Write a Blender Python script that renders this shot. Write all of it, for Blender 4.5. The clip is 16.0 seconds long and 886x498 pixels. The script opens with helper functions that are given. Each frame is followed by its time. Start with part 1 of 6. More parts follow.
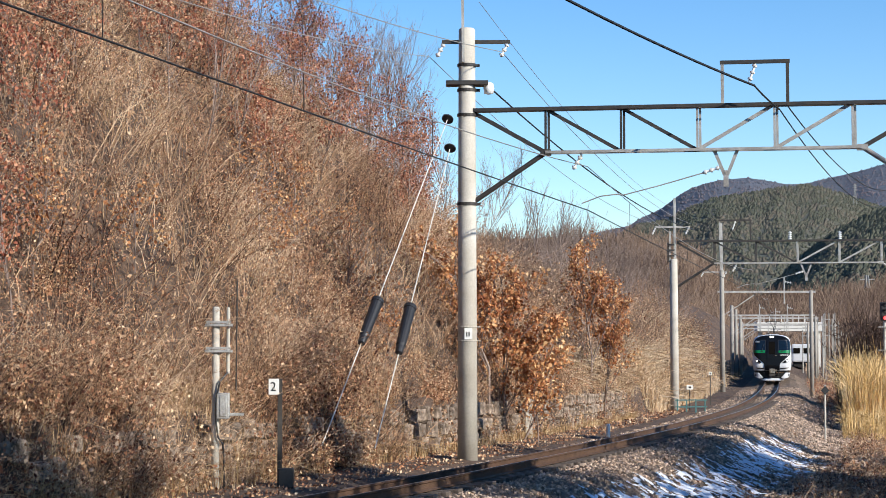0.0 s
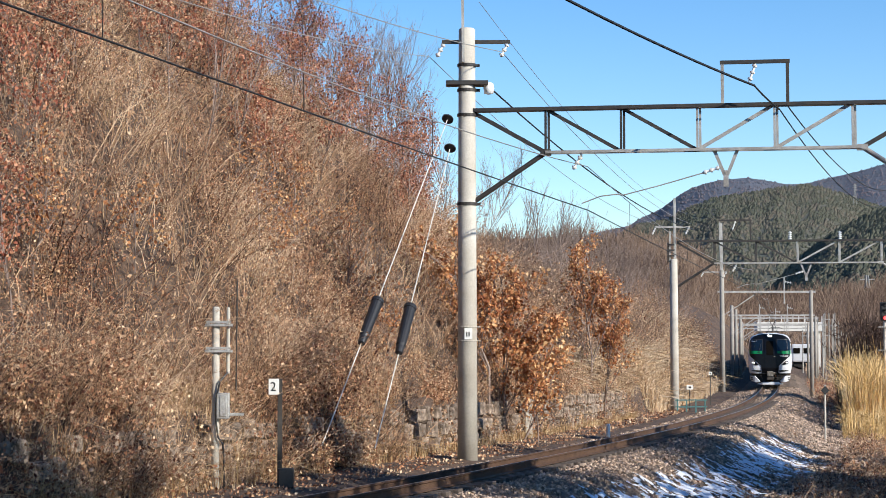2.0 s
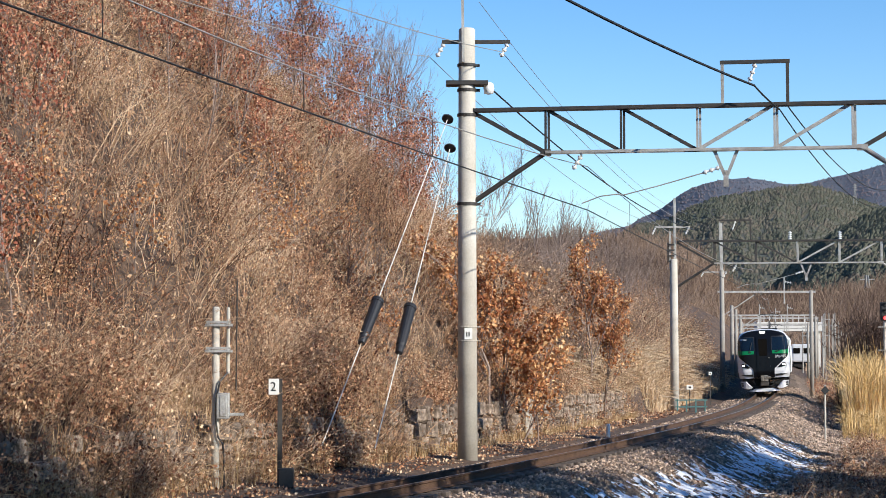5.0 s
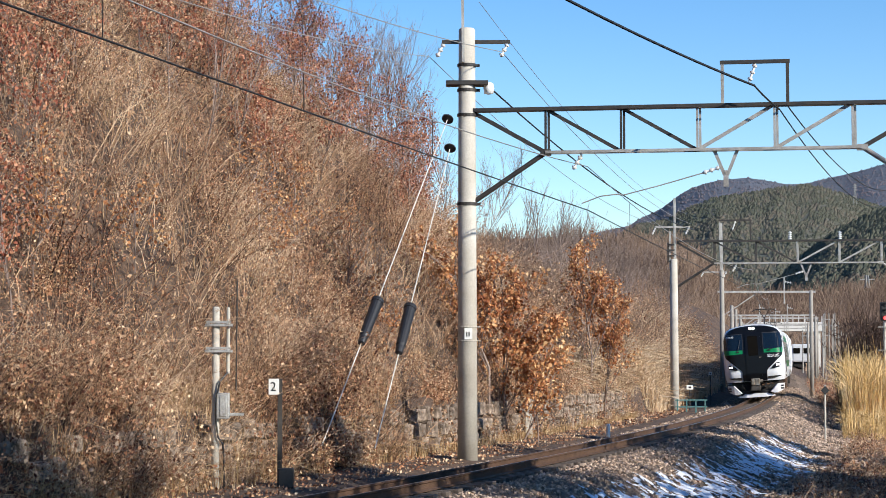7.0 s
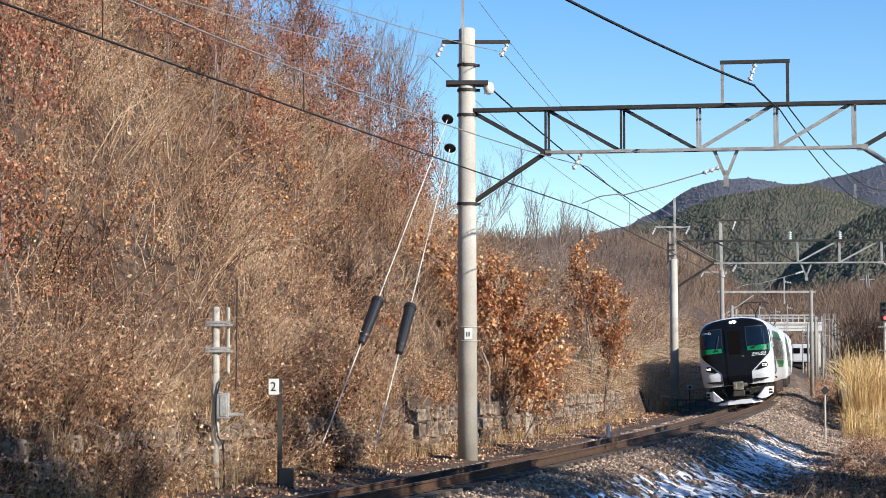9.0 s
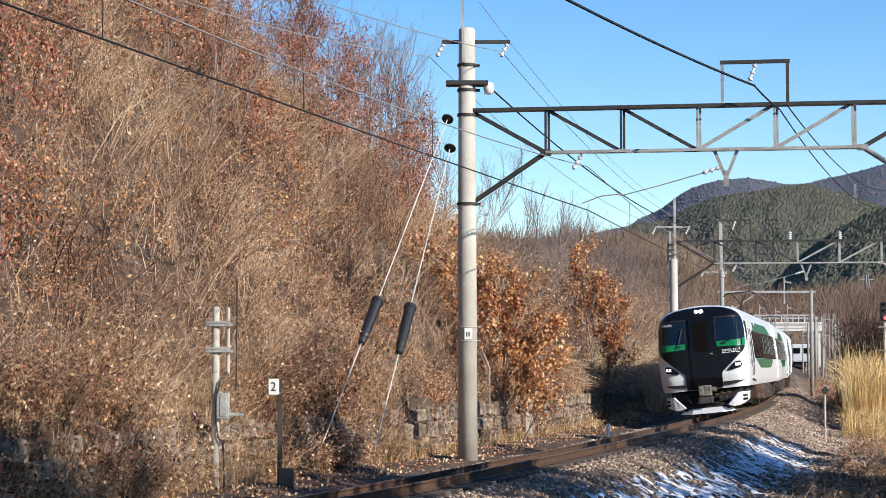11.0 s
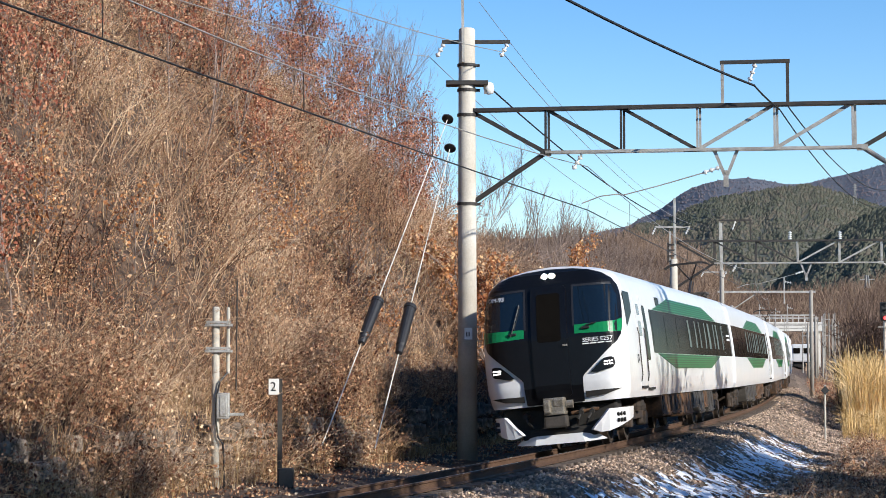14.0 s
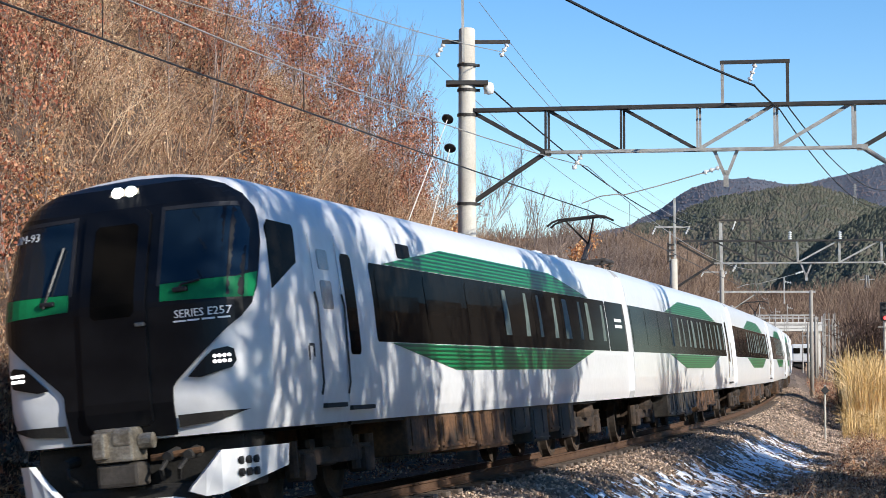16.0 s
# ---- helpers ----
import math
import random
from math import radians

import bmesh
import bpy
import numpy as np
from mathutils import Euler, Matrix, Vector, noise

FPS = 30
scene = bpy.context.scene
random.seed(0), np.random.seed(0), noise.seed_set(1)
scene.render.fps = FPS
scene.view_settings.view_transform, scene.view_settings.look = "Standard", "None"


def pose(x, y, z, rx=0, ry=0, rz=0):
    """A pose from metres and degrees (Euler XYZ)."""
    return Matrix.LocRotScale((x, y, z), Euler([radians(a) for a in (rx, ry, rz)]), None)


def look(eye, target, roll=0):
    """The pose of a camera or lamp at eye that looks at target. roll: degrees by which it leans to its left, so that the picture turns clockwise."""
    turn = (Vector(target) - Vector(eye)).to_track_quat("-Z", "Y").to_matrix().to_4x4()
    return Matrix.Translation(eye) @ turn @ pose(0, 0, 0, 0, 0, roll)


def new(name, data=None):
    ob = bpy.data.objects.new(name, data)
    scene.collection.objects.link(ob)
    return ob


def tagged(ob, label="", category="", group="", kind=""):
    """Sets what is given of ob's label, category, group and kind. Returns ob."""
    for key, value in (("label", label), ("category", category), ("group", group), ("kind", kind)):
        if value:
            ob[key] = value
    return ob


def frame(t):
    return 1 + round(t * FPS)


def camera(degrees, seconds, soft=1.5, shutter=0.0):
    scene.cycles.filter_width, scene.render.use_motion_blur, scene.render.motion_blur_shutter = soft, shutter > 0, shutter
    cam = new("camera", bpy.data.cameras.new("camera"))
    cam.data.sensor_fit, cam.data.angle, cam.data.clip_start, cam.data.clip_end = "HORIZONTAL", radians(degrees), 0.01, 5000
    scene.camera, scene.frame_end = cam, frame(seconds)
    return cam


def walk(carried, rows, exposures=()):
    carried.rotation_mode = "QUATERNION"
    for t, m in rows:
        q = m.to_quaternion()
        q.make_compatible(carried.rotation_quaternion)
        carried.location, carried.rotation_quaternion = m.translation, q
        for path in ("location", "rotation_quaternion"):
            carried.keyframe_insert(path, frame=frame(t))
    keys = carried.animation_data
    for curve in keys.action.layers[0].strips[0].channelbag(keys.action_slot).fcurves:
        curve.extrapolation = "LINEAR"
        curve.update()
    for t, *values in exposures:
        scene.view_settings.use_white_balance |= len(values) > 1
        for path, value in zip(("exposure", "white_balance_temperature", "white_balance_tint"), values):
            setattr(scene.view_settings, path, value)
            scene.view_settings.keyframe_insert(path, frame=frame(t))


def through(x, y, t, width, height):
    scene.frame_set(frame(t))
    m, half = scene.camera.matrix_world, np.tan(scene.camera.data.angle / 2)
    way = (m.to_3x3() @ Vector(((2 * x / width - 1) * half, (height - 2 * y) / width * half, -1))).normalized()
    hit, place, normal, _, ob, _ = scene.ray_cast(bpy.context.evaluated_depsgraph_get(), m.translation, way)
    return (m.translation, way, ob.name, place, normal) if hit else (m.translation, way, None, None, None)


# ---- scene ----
cam = camera(25.86, 16.0, soft=0.65, shutter=0.12)
EYE = (0.0, 0.0, 1.653)
walk(cam, [(0.0, pose(*EYE, 93.496, 0.05, 0)), (16.0, pose(*EYE, 93.496, 0.05, 0))], exposures=[(0.0, 0.36), (16.0, 0.36)])

# ---- world and sun ----
SUN_EL, SUN_AZ = 26.0, 131.0   # elevation; compass angle from +y over +x
world = bpy.data.worlds.new("world")
scene.world = world
world.use_nodes = True
wn = world.node_tree
sky = wn.nodes.new("ShaderNodeTexSky")
sky.sky_type, sky.sun_disc = "NISHITA", False
sky.sun_elevation, sky.sun_rotation = radians(SUN_EL), radians(SUN_AZ)
sky.altitude, sky.air_density, sky.dust_density, sky.ozone_density = 900, 1.0, 0.05, 1.8
deep = wn.nodes.new("ShaderNodeHueSaturation")
deep.inputs["Saturation"].default_value = 1.36
deep.inputs["Hue"].default_value = 0.507
wn.links.new(sky.outputs[0], deep.inputs["Color"])
wn.links.new(deep.outputs[0], wn.nodes["Background"].inputs[0])
wn.nodes["Background"].inputs[1].default_value = 0.136
sun_data = bpy.data.lights.new("sun", "SUN")
sun_data.energy, sun_data.angle, sun_data.color = 5.1, radians(0.53), (1.0, 0.95, 0.86)
sun = new("sun", sun_data)
sun_dir = Vector((math.sin(radians(SUN_AZ)) * math.cos(radians(SUN_EL)), math.cos(radians(SUN_AZ)) * math.cos(radians(SUN_EL)), math.sin(radians(SUN_EL))))
sun.matrix_world = look(sun_dir * 100, (0, 0, 0))


# ---- materials ----
def material(name, base, rough=0.7, metal=0.0, spread=0.25, scale=6.0, bump=0.2, fine=40.0, tint=None, island=0.0, spec=0.5, coat=0.0, objrand=0.0, bumpdist=0.02):
    """A surface with variation at two scales; tint: a second colour that the coarse pattern mixes in; island: shift from piece to piece."""
    m = bpy.data.materials.new(name)
    m.use_nodes = True
    nt = m.node_tree
    n, link = nt.nodes, nt.links.new
    p = n["Principled BSDF"]
    p.inputs["Roughness"].default_value, p.inputs["Metallic"].default_value = rough, metal
    p.inputs["Specular IOR Level"].default_value = spec
    p.inputs["Coat Weight"].default_value = coat
    co = n.new("ShaderNodeTexCoord")
    a = n.new("ShaderNodeTexNoise")
    a.inputs["Scale"].default_value, a.inputs["Detail"].default_value = scale, 5
    b = n.new("ShaderNodeTexNoise")
    b.inputs["Scale"].default_value, b.inputs["Detail"].default_value = fine, 4
    link(co.outputs["Object"], a.inputs["Vector"])
    link(co.outputs["Object"], b.inputs["Vector"])
    mix = n.new("ShaderNodeMix")
    mix.data_type = "RGBA"
    ramp = n.new("ShaderNodeMapRange")
    ramp.inputs[1].default_value, ramp.inputs[2].default_value = 0.35, 0.65
    link(a.outputs["Fac"], ramp.inputs[0])
    link(ramp.outputs[0], mix.inputs[0])
    t = tint or tuple(c * (1 - spread) for c in base)
    mix.inputs[6].default_value, mix.inputs[7].default_value = (*base, 1), (*t, 1)
    hsv = n.new("ShaderNodeHueSaturation")
    val = n.new("ShaderNodeMapRange")
    val.inputs[1].default_value, val.inputs[2].default_value = 0.3, 0.7
    val.inputs[3].default_value, val.inputs[4].default_value = 1 - spread, 1 + spread
    link(b.outputs["Fac"], val.inputs[0])
    out = val.outputs[0]
    if island or objrand:
        src = n.new("ShaderNodeNewGeometry").outputs["Random Per Island"] if island else n.new("ShaderNodeObjectInfo").outputs["Random"]
        amount = island or objrand
        r = n.new("ShaderNodeMapRange")
        r.inputs[3].default_value, r.inputs[4].default_value = 1 - amount, 1 + amount
        link(src, r.inputs[0])
        mul = n.new("ShaderNodeMath")
        mul.operation = "MULTIPLY"
        link(out, mul.inputs[0])
        link(r.outputs[0], mul.inputs[1])
        out = mul.outputs[0]
    link(out, hsv.inputs["Value"])
    link(mix.outputs[2], hsv.inputs["Color"])
    link(hsv.outputs[0], p.inputs["Base Color"])
    if bump:
        bp = n.new("ShaderNodeBump")
        bp.inputs["Strength"].default_value, bp.inputs["Distance"].default_value = bump, bumpdist
        link(b.outputs["Fac"], bp.inputs["Height"])
        link(bp.outputs[0], p.inputs["Normal"])
    return m


def scatter_material(name, colours, rough=0.8, through=0.0, patch=0.42, patchy=0.35):
    """Foliage and twigs: the colour runs over a ramp from piece to piece, and in patches over the ground."""
    m = bpy.data.materials.new(name)
    m.use_nodes = True
    nt = m.node_tree
    n, link = nt.nodes, nt.links.new
    p = n["Principled BSDF"]
    p.inputs["Roughness"].default_value = rough
    p.inputs["Specular IOR Level"].default_value = 0.25
    g = n.new("ShaderNodeNewGeometry")
    co = n.new("ShaderNodeTexCoord")
    a = n.new("ShaderNodeTexNoise")
    a.inputs["Scale"].default_value, a.inputs["Detail"].default_value = patch, 4
    link(co.outputs["Object"], a.inputs["Vector"])
    mr = n.new("ShaderNodeMapRange")
    mr.inputs[1].default_value, mr.inputs[2].default_value = 0.3, 0.7
    mr.inputs[3].default_value, mr.inputs[4].default_value = -patchy, patchy
    link(a.outputs["Fac"], mr.inputs[0])
    add = n.new("ShaderNodeMath")
    add.operation = "ADD"
    link(g.outputs["Random Per Island"], add.inputs[0])
    link(mr.outputs[0], add.inputs[1])
    cr = n.new("ShaderNodeValToRGB")
    cr.color_ramp.elements[0].color, cr.color_ramp.elements[1].color = (*colours[0], 1), (*colours[-1], 1)
    for i, c in enumerate(colours[1:-1]):
        cr.color_ramp.elements.new((i + 1) / (len(colours) - 1)).color = (*c, 1)
    link(add.outputs[0], cr.inputs[0])
    link(cr.outputs[0], p.inputs["Base Color"])
    if through:
        tr = n.new("ShaderNodeBsdfTranslucent")
        link(cr.outputs[0], tr.inputs[0])
        mx = n.new("ShaderNodeMixShader")
        mx.inputs[0].default_value = through
        link(p.outputs[0], mx.inputs[1])
        link(tr.outputs[0], mx.inputs[2])
        link(mx.outputs[0], n["Material Output"].inputs[0])
    return m


def glow(name, colour, strength):
    m = bpy.data.materials.new(name)
    m.use_nodes = True
    p = m.node_tree.nodes["Principled BSDF"]
    p.inputs["Base Color"].default_value = (*colour, 1)
    p.inputs["Emission Color"].default_value = (*colour, 1)
    p.inputs["Emission Strength"].default_value = strength
    return m


M_SOIL = material("leaf_litter_soil", (0.13, 0.08, 0.05), 0.95, tint=(0.06, 0.04, 0.03), spread=0.4, scale=0.8, fine=14, bump=0.9, bumpdist=0.06)
M_BALLAST = material("ballast_ground", (0.24, 0.17, 0.12), 0.95, tint=(0.12, 0.085, 0.06), spread=0.5, scale=1.3, fine=22, bump=1.0, bumpdist=0.05)
M_STONE = material("ballast_stone", (0.52, 0.39, 0.29), 0.9, tint=(0.29, 0.205, 0.15), spread=0.25, scale=0.7, fine=30, bump=0.3, island=0.55)
M_SNOW = material("old_snow", (0.82, 0.84, 0.88), 0.6, spread=0.08, scale=4, fine=25, bump=0.5, bumpdist=0.03)
M_RAIL = material("rail_rust", (0.12, 0.068, 0.042), 0.7, 0.3, scale=3, fine=60)
M_RAILTOP = material("rail_running_face", (0.42, 0.40, 0.38), 0.28, 1.0, spread=0.15, scale=5, fine=80, bump=0.05)
M_SLEEPER = material("weathered_sleeper", (0.13, 0.10, 0.08), 0.9, scale=3, fine=30, bump=0.6, objrand=0.3)
M_CONCRETE = material("pole_concrete", (0.54, 0.505, 0.44), 0.85, tint=(0.42, 0.38, 0.32), spread=0.10, scale=1.4, fine=35, bump=0.25)
M_STEEL_D = material("dark_painted_steel", (0.026, 0.025, 0.025), 0.6, 0.2, tint=(0.05, 0.042, 0.035), scale=4, fine=50)
M_STEEL = material("galvanised_steel", (0.42, 0.41, 0.385), 0.5, 0.25, tint=(0.28, 0.26, 0.235), scale=3, fine=40)
M_GREYPOLE = material("weathered_grey_concrete", (0.36, 0.33, 0.29), 0.9, tint=(0.26, 0.24, 0.21), spread=0.12, scale=1.4, fine=30, bump=0.2)
M_WIRE = material("weathered_copper_wire", (0.035, 0.035, 0.034), 0.6, 0.5, bump=0)
M_WIRE_L = material("aluminium_wire", (0.32, 0.31, 0.29), 0.5, 0.2, bump=0)
M_GUY = material("pale_guy_strand", (0.62, 0.60, 0.55), 0.6, spread=0.12, scale=8, fine=60, bump=0.1)
M_PORCELAIN = material("white_porcelain", (0.80, 0.79, 0.76), 0.15, spread=0.05, bump=0.0)
M_BLACKRUB = material("black_rubber", (0.018, 0.018, 0.02), 0.45, spread=0.2, bump=0.1)
M_WHITE = material("white_train_paint", (0.66, 0.665, 0.675), 0.3, spread=0.04, scale=1.2, fine=9, bump=0.015, coat=0.15)
M_ROOF = material("roof_paint", (0.6, 0.62, 0.64), 0.4, spread=0.06, scale=1.0, fine=12, bump=0.03)
M_BLACK = material("black_train_paint", (0.005, 0.0055, 0.007), 0.3, spread=0.15, scale=2, fine=12, bump=0.01, spec=0.25)
M_GREEN = material("green_train_paint", (0.008, 0.19, 0.068), 0.3, spread=0.08, scale=2, fine=14, bump=0.01, spec=0.15)
M_GREEN_D = material("dark_green_train_paint", (0.003, 0.045, 0.016), 0.3, spread=0.08, scale=2, fine=14, bump=0.01, spec=0.15)
M_GLASS = material("tinted_side_glass", (0.008, 0.007, 0.006), 0.08, spread=0.1, bump=0.0, spec=0.008)
M_CREWGLASS = material("grey_crew_glass", (0.24, 0.25, 0.26), 0.12, spread=0.15, scale=3, bump=0.0)
M_SCREEN = material("windscreen_glass", (0.006, 0.012, 0.02), 0.04, spread=0.1, bump=0.0, spec=0.5)
M_DARK = material("underframe_black", (0.02, 0.018, 0.016), 0.8, spread=0.3, scale=4, fine=30)
M_RUST = material("brake_dust_brown", (0.15, 0.072, 0.03), 0.85, tint=(0.022, 0.015, 0.01), spread=0.35, scale=2.2, fine=18)
M_BOGIE = material("oily_brown_bogie", (0.055, 0.034, 0.021), 0.85, tint=(0.014, 0.011, 0.009), spread=0.4, scale=3.0, fine=20)
M_GREYBOX = material("grey_equipment_paint", (0.06, 0.052, 0.045), 0.7, tint=(0.03, 0.024, 0.018), spread=0.25, scale=2.5, fine=20)
M_METAL = material("cast_metal", (0.38, 0.35, 0.30), 0.5, 0.6, tint=(0.2, 0.17, 0.13), scale=6, fine=40)
M_LAMP = glow("lamp_glow", (1.0, 0.97, 0.88), 24.0)
M_LED = glow("led_glow", (1.0, 0.95, 0.93), 2.0)
M_RED = glow("red_signal_glow", (1.0, 0.03, 0.03), 6.0)
M_TEXT = material("white_lettering", (0.8, 0.8, 0.8), 0.5, spread=0.02, bump=0)
M_SIGNW = material("white_sign_enamel", (0.78, 0.77, 0.72), 0.4, spread=0.08, bump=0.02)
M_SIGNB = material("black_sign_paint", (0.015, 0.015, 0.015), 0.6, bump=0.02)
M_CYAN = material("teal_fence_paint", (0.05, 0.15, 0.145), 0.5, spread=0.2)
M_WALL = material("mossy_stone", (0.40, 0.31, 0.235), 0.95, tint=(0.12, 0.085, 0.06), spread=0.3, scale=2.2, fine=18, bump=0.9, bumpdist=0.04, objrand=0.35)
M_BUILD = material("pale_building_paint", (0.62, 0.60, 0.56), 0.8, spread=0.06, scale=0.3, fine=4)
M_TWIG = scatter_material("dry_twigs", [(0.04, 0.022, 0.015), (0.16, 0.088, 0.055), (0.36, 0.215, 0.13), (0.54, 0.35, 0.215), (0.72, 0.53, 0.36)])
M_LEAF = scatter_material("dry_brown_leaves", [(0.09, 0.032, 0.02), (0.30, 0.125, 0.066), (0.49, 0.25, 0.135), (0.66, 0.41, 0.235), (0.82, 0.62, 0.41)], 0.7, 0.15)
M_PALE = scatter_material("pale_hanging_grass", [(0.40, 0.25, 0.14), (0.60, 0.41, 0.24), (0.76, 0.57, 0.37), (0.86, 0.70, 0.50)], 0.7, 0.2)
M_RUSSET = scatter_material("russet_oak_leaves", [(0.20, 0.055, 0.035), (0.40, 0.14, 0.08), (0.54, 0.235, 0.135), (0.66, 0.37, 0.22)], 0.7, 0.2)
M_ORANGE = scatter_material("orange_oak_leaves", [(0.26, 0.085, 0.035), (0.47, 0.19, 0.075), (0.63, 0.32, 0.135), (0.80, 0.55, 0.29)], 0.6, 0.2)
M_STRAW = scatter_material("straw_grass", [(0.30, 0.165, 0.075), (0.46, 0.28, 0.13), (0.60, 0.41, 0.21), (0.70, 0.52, 0.31)], 0.7, 0.2)
M_REED = scatter_material("golden_reed", [(0.50, 0.30, 0.10), (0.70, 0.46, 0.19), (0.82, 0.59, 0.29), (0.86, 0.66, 0.38)], 0.7, 0.2)
M_BARK = scatter_material("bare_bark", [(0.12, 0.083, 0.068), (0.20, 0.145, 0.118), (0.29, 0.22, 0.185), (0.38, 0.30, 0.26)])
M_CURTAIN = material("pale_green_curtain", (0.12, 0.155, 0.135), 0.6, spread=0.3, scale=6, fine=30, bump=0)
M_BROWNWOOD = scatter_material("brown_bare_wood", [(0.10, 0.064, 0.046), (0.17, 0.113, 0.082), (0.25, 0.17, 0.12), (0.33, 0.235, 0.17)], patch=0.03)
M_FOREST = scatter_material("conifer_forest", [(0.060, 0.066, 0.05), (0.075, 0.078, 0.056), (0.092, 0.090, 0.064), (0.122, 0.104, 0.08)], 0.9, 0.0, 0.006, 0.6)
M_FARBRUSH = scatter_material("brown_brush_wood", [(0.07, 0.042, 0.03), (0.18, 0.112, 0.075), (0.33, 0.215, 0.145), (0.50, 0.35, 0.24)])
M_DARKWOOD = scatter_material("dark_bush_wood", [(0.03, 0.018, 0.014), (0.05, 0.03, 0.022), (0.075, 0.045, 0.033), (0.10, 0.065, 0.045)])


# ---- the line of the track ----
S0, X0, Y0 = -60.0, 0.408, 31.535
NODES = ((-60, -15, 15, 40, 65, 95, 130, 320), (0.362, 0.2996, 0.2566, 0.2197, 0.1937, 0.1776, 0.1758, 0.166))
SGRID = np.arange(S0, 321, 1.0)
HEAD = np.interp(SGRID, *NODES)
half = (HEAD[1:] + HEAD[:-1]) / 2
TX = np.concatenate([[0], np.cumsum(np.sin(half))])
TY = np.concatenate([[0], np.cumsum(np.cos(half))])
TX, TY = TX - TX[60] + X0, TY - TY[60] + Y0


def rise(s):
    return 0.0000708 * np.maximum(0, np.asarray(s) - 40.0) ** 2 * np.interp(s, (120, 200), (1, 0.6))


def cant(s):
    return 0.0971 * np.interp(s, (60, 115), (1, 0))


def place(s, p, z=0.0):
    """The point at s along the track and p metres to the hill's side of it."""
    x, y, h = np.interp(s, SGRID, TX), np.interp(s, SGRID, TY), np.interp(s, SGRID, HEAD)
    return x - p * np.cos(h), y + p * np.sin(h), z + rise(s)


def along(x, y):
    """s and p of places on the ground."""
    x, y = np.atleast_1d(x).astype(float), np.atleast_1d(y).astype(float)
    s = np.interp(y, TY, SGRID)
    for _ in range(6):
        h = np.interp(s, SGRID, HEAD)
        dx, dy = x - np.interp(s, SGRID, TX), y - np.interp(s, SGRID, TY)
        s = np.clip(s + (dx * np.sin(h) + dy * np.cos(h)), S0, 320)
    h = np.interp(s, SGRID, HEAD)
    dx, dy = x - np.interp(s, SGRID, TX), y - np.interp(s, SGRID, TY)
    return s, -(dx * np.cos(h) - dy * np.sin(h))


def wobble(x, y, size):
    """A smooth uneven field between about -1 and 1."""
    x, y = x / size, y / size
    return (np.sin(1.7 * x + 0.6 * y) + np.sin(-0.8 * x + 1.9 * y + 1.3) + np.sin(2.6 * x - 2.1 * y + 4.1) + np.sin(0.5 * x + 3.3 * y + 2.2)) / 3.0


def ground(s, p):
    """Height of the ground: bed, shoulder, ledge, wall, hillside; on the other side the bank."""
    s, p = np.asarray(s, float), np.asarray(p, float)
    x, y, _ = place(s, p)
    bed = -0.24 - p * np.sin(cant(s)) * (np.abs(p) < 2.0)
    left = np.interp(p, (1.25, 2.2, 4.0), (-0.33, -0.42, -0.28))
    top = np.interp(s, (-60, 6, 16, 24, 33, 45, 80, 120, 320), (50, 46, 26, 14.8, 7.5, 4.6, 5.0, 7.5, 9.0))
    hill = 0.75 + np.maximum(0, p - 4.5) * 1.35
    hill = top * (1 - np.exp(-hill / top)) * 1.25
    hill = hill + np.clip((p - 4.5) / 4, 0, 1) * (0.55 * wobble(x, y, 4.0) + 0.25 * wobble(x, y, 1.4))
    wallf = np.clip((p - 4.0) / 0.35, 0, 1)
    left = np.where(p > 4.0, -0.28 * (1 - wallf) + wallf * np.maximum(hill, 0.3), left)
    right = np.interp(-p, (1.25, 1.9, 2.6, 3.6, 5.2, 9, 40, 400), (-0.17, -0.24, -0.62, -0.95, -1.12, -1.2, -1.3, -1.0))
    near = np.exp(-((x / 6) ** 2 + (y / 7) ** 2))
    right = right * (1 - near) + 0.02 * near
    mixl, mixr = np.clip((p - 1.05) / 0.25, 0, 1), np.clip((-p - 1.05) / 0.25, 0, 1)
    z = bed * (1 - mixl - mixr) + left * mixl + right * mixr
    return z + rise(s) + 0.03 * wobble(x, y, 0.5) * (np.abs(p) > 1.4)


def ground_xy(x, y):
    return ground(*along(x, y))


# ---- mesh helpers ----
def mesh_object(name, verts, faces, mat, parent=None, smooth=False, label=""):
    me = bpy.data.meshes.new(name)
    me.from_pydata([tuple(v) for v in verts], [], [tuple(f) for f in faces])
    for m in mat if isinstance(mat, (list, tuple)) else [mat]:
        me.materials.append(m)
    if smooth:
        me.shade_smooth()
    ob = new(name, me)
    if parent:
        ob.parent = parent
    return tagged(ob, label)


def part(name, bm, mat, parent=None, label="", smooth=False):
    me = bpy.data.meshes.new(name)
    bmesh.ops.recalc_face_normals(bm, faces=bm.faces)
    bm.to_mesh(me)
    bm.free()
    for m in mat if isinstance(mat, (list, tuple)) else [mat]:
        me.materials.append(m)
    if smooth:
        me.shade_smooth()
    ob = new(name, me)
    if parent:
        ob.parent = parent
    return tagged(ob, label)


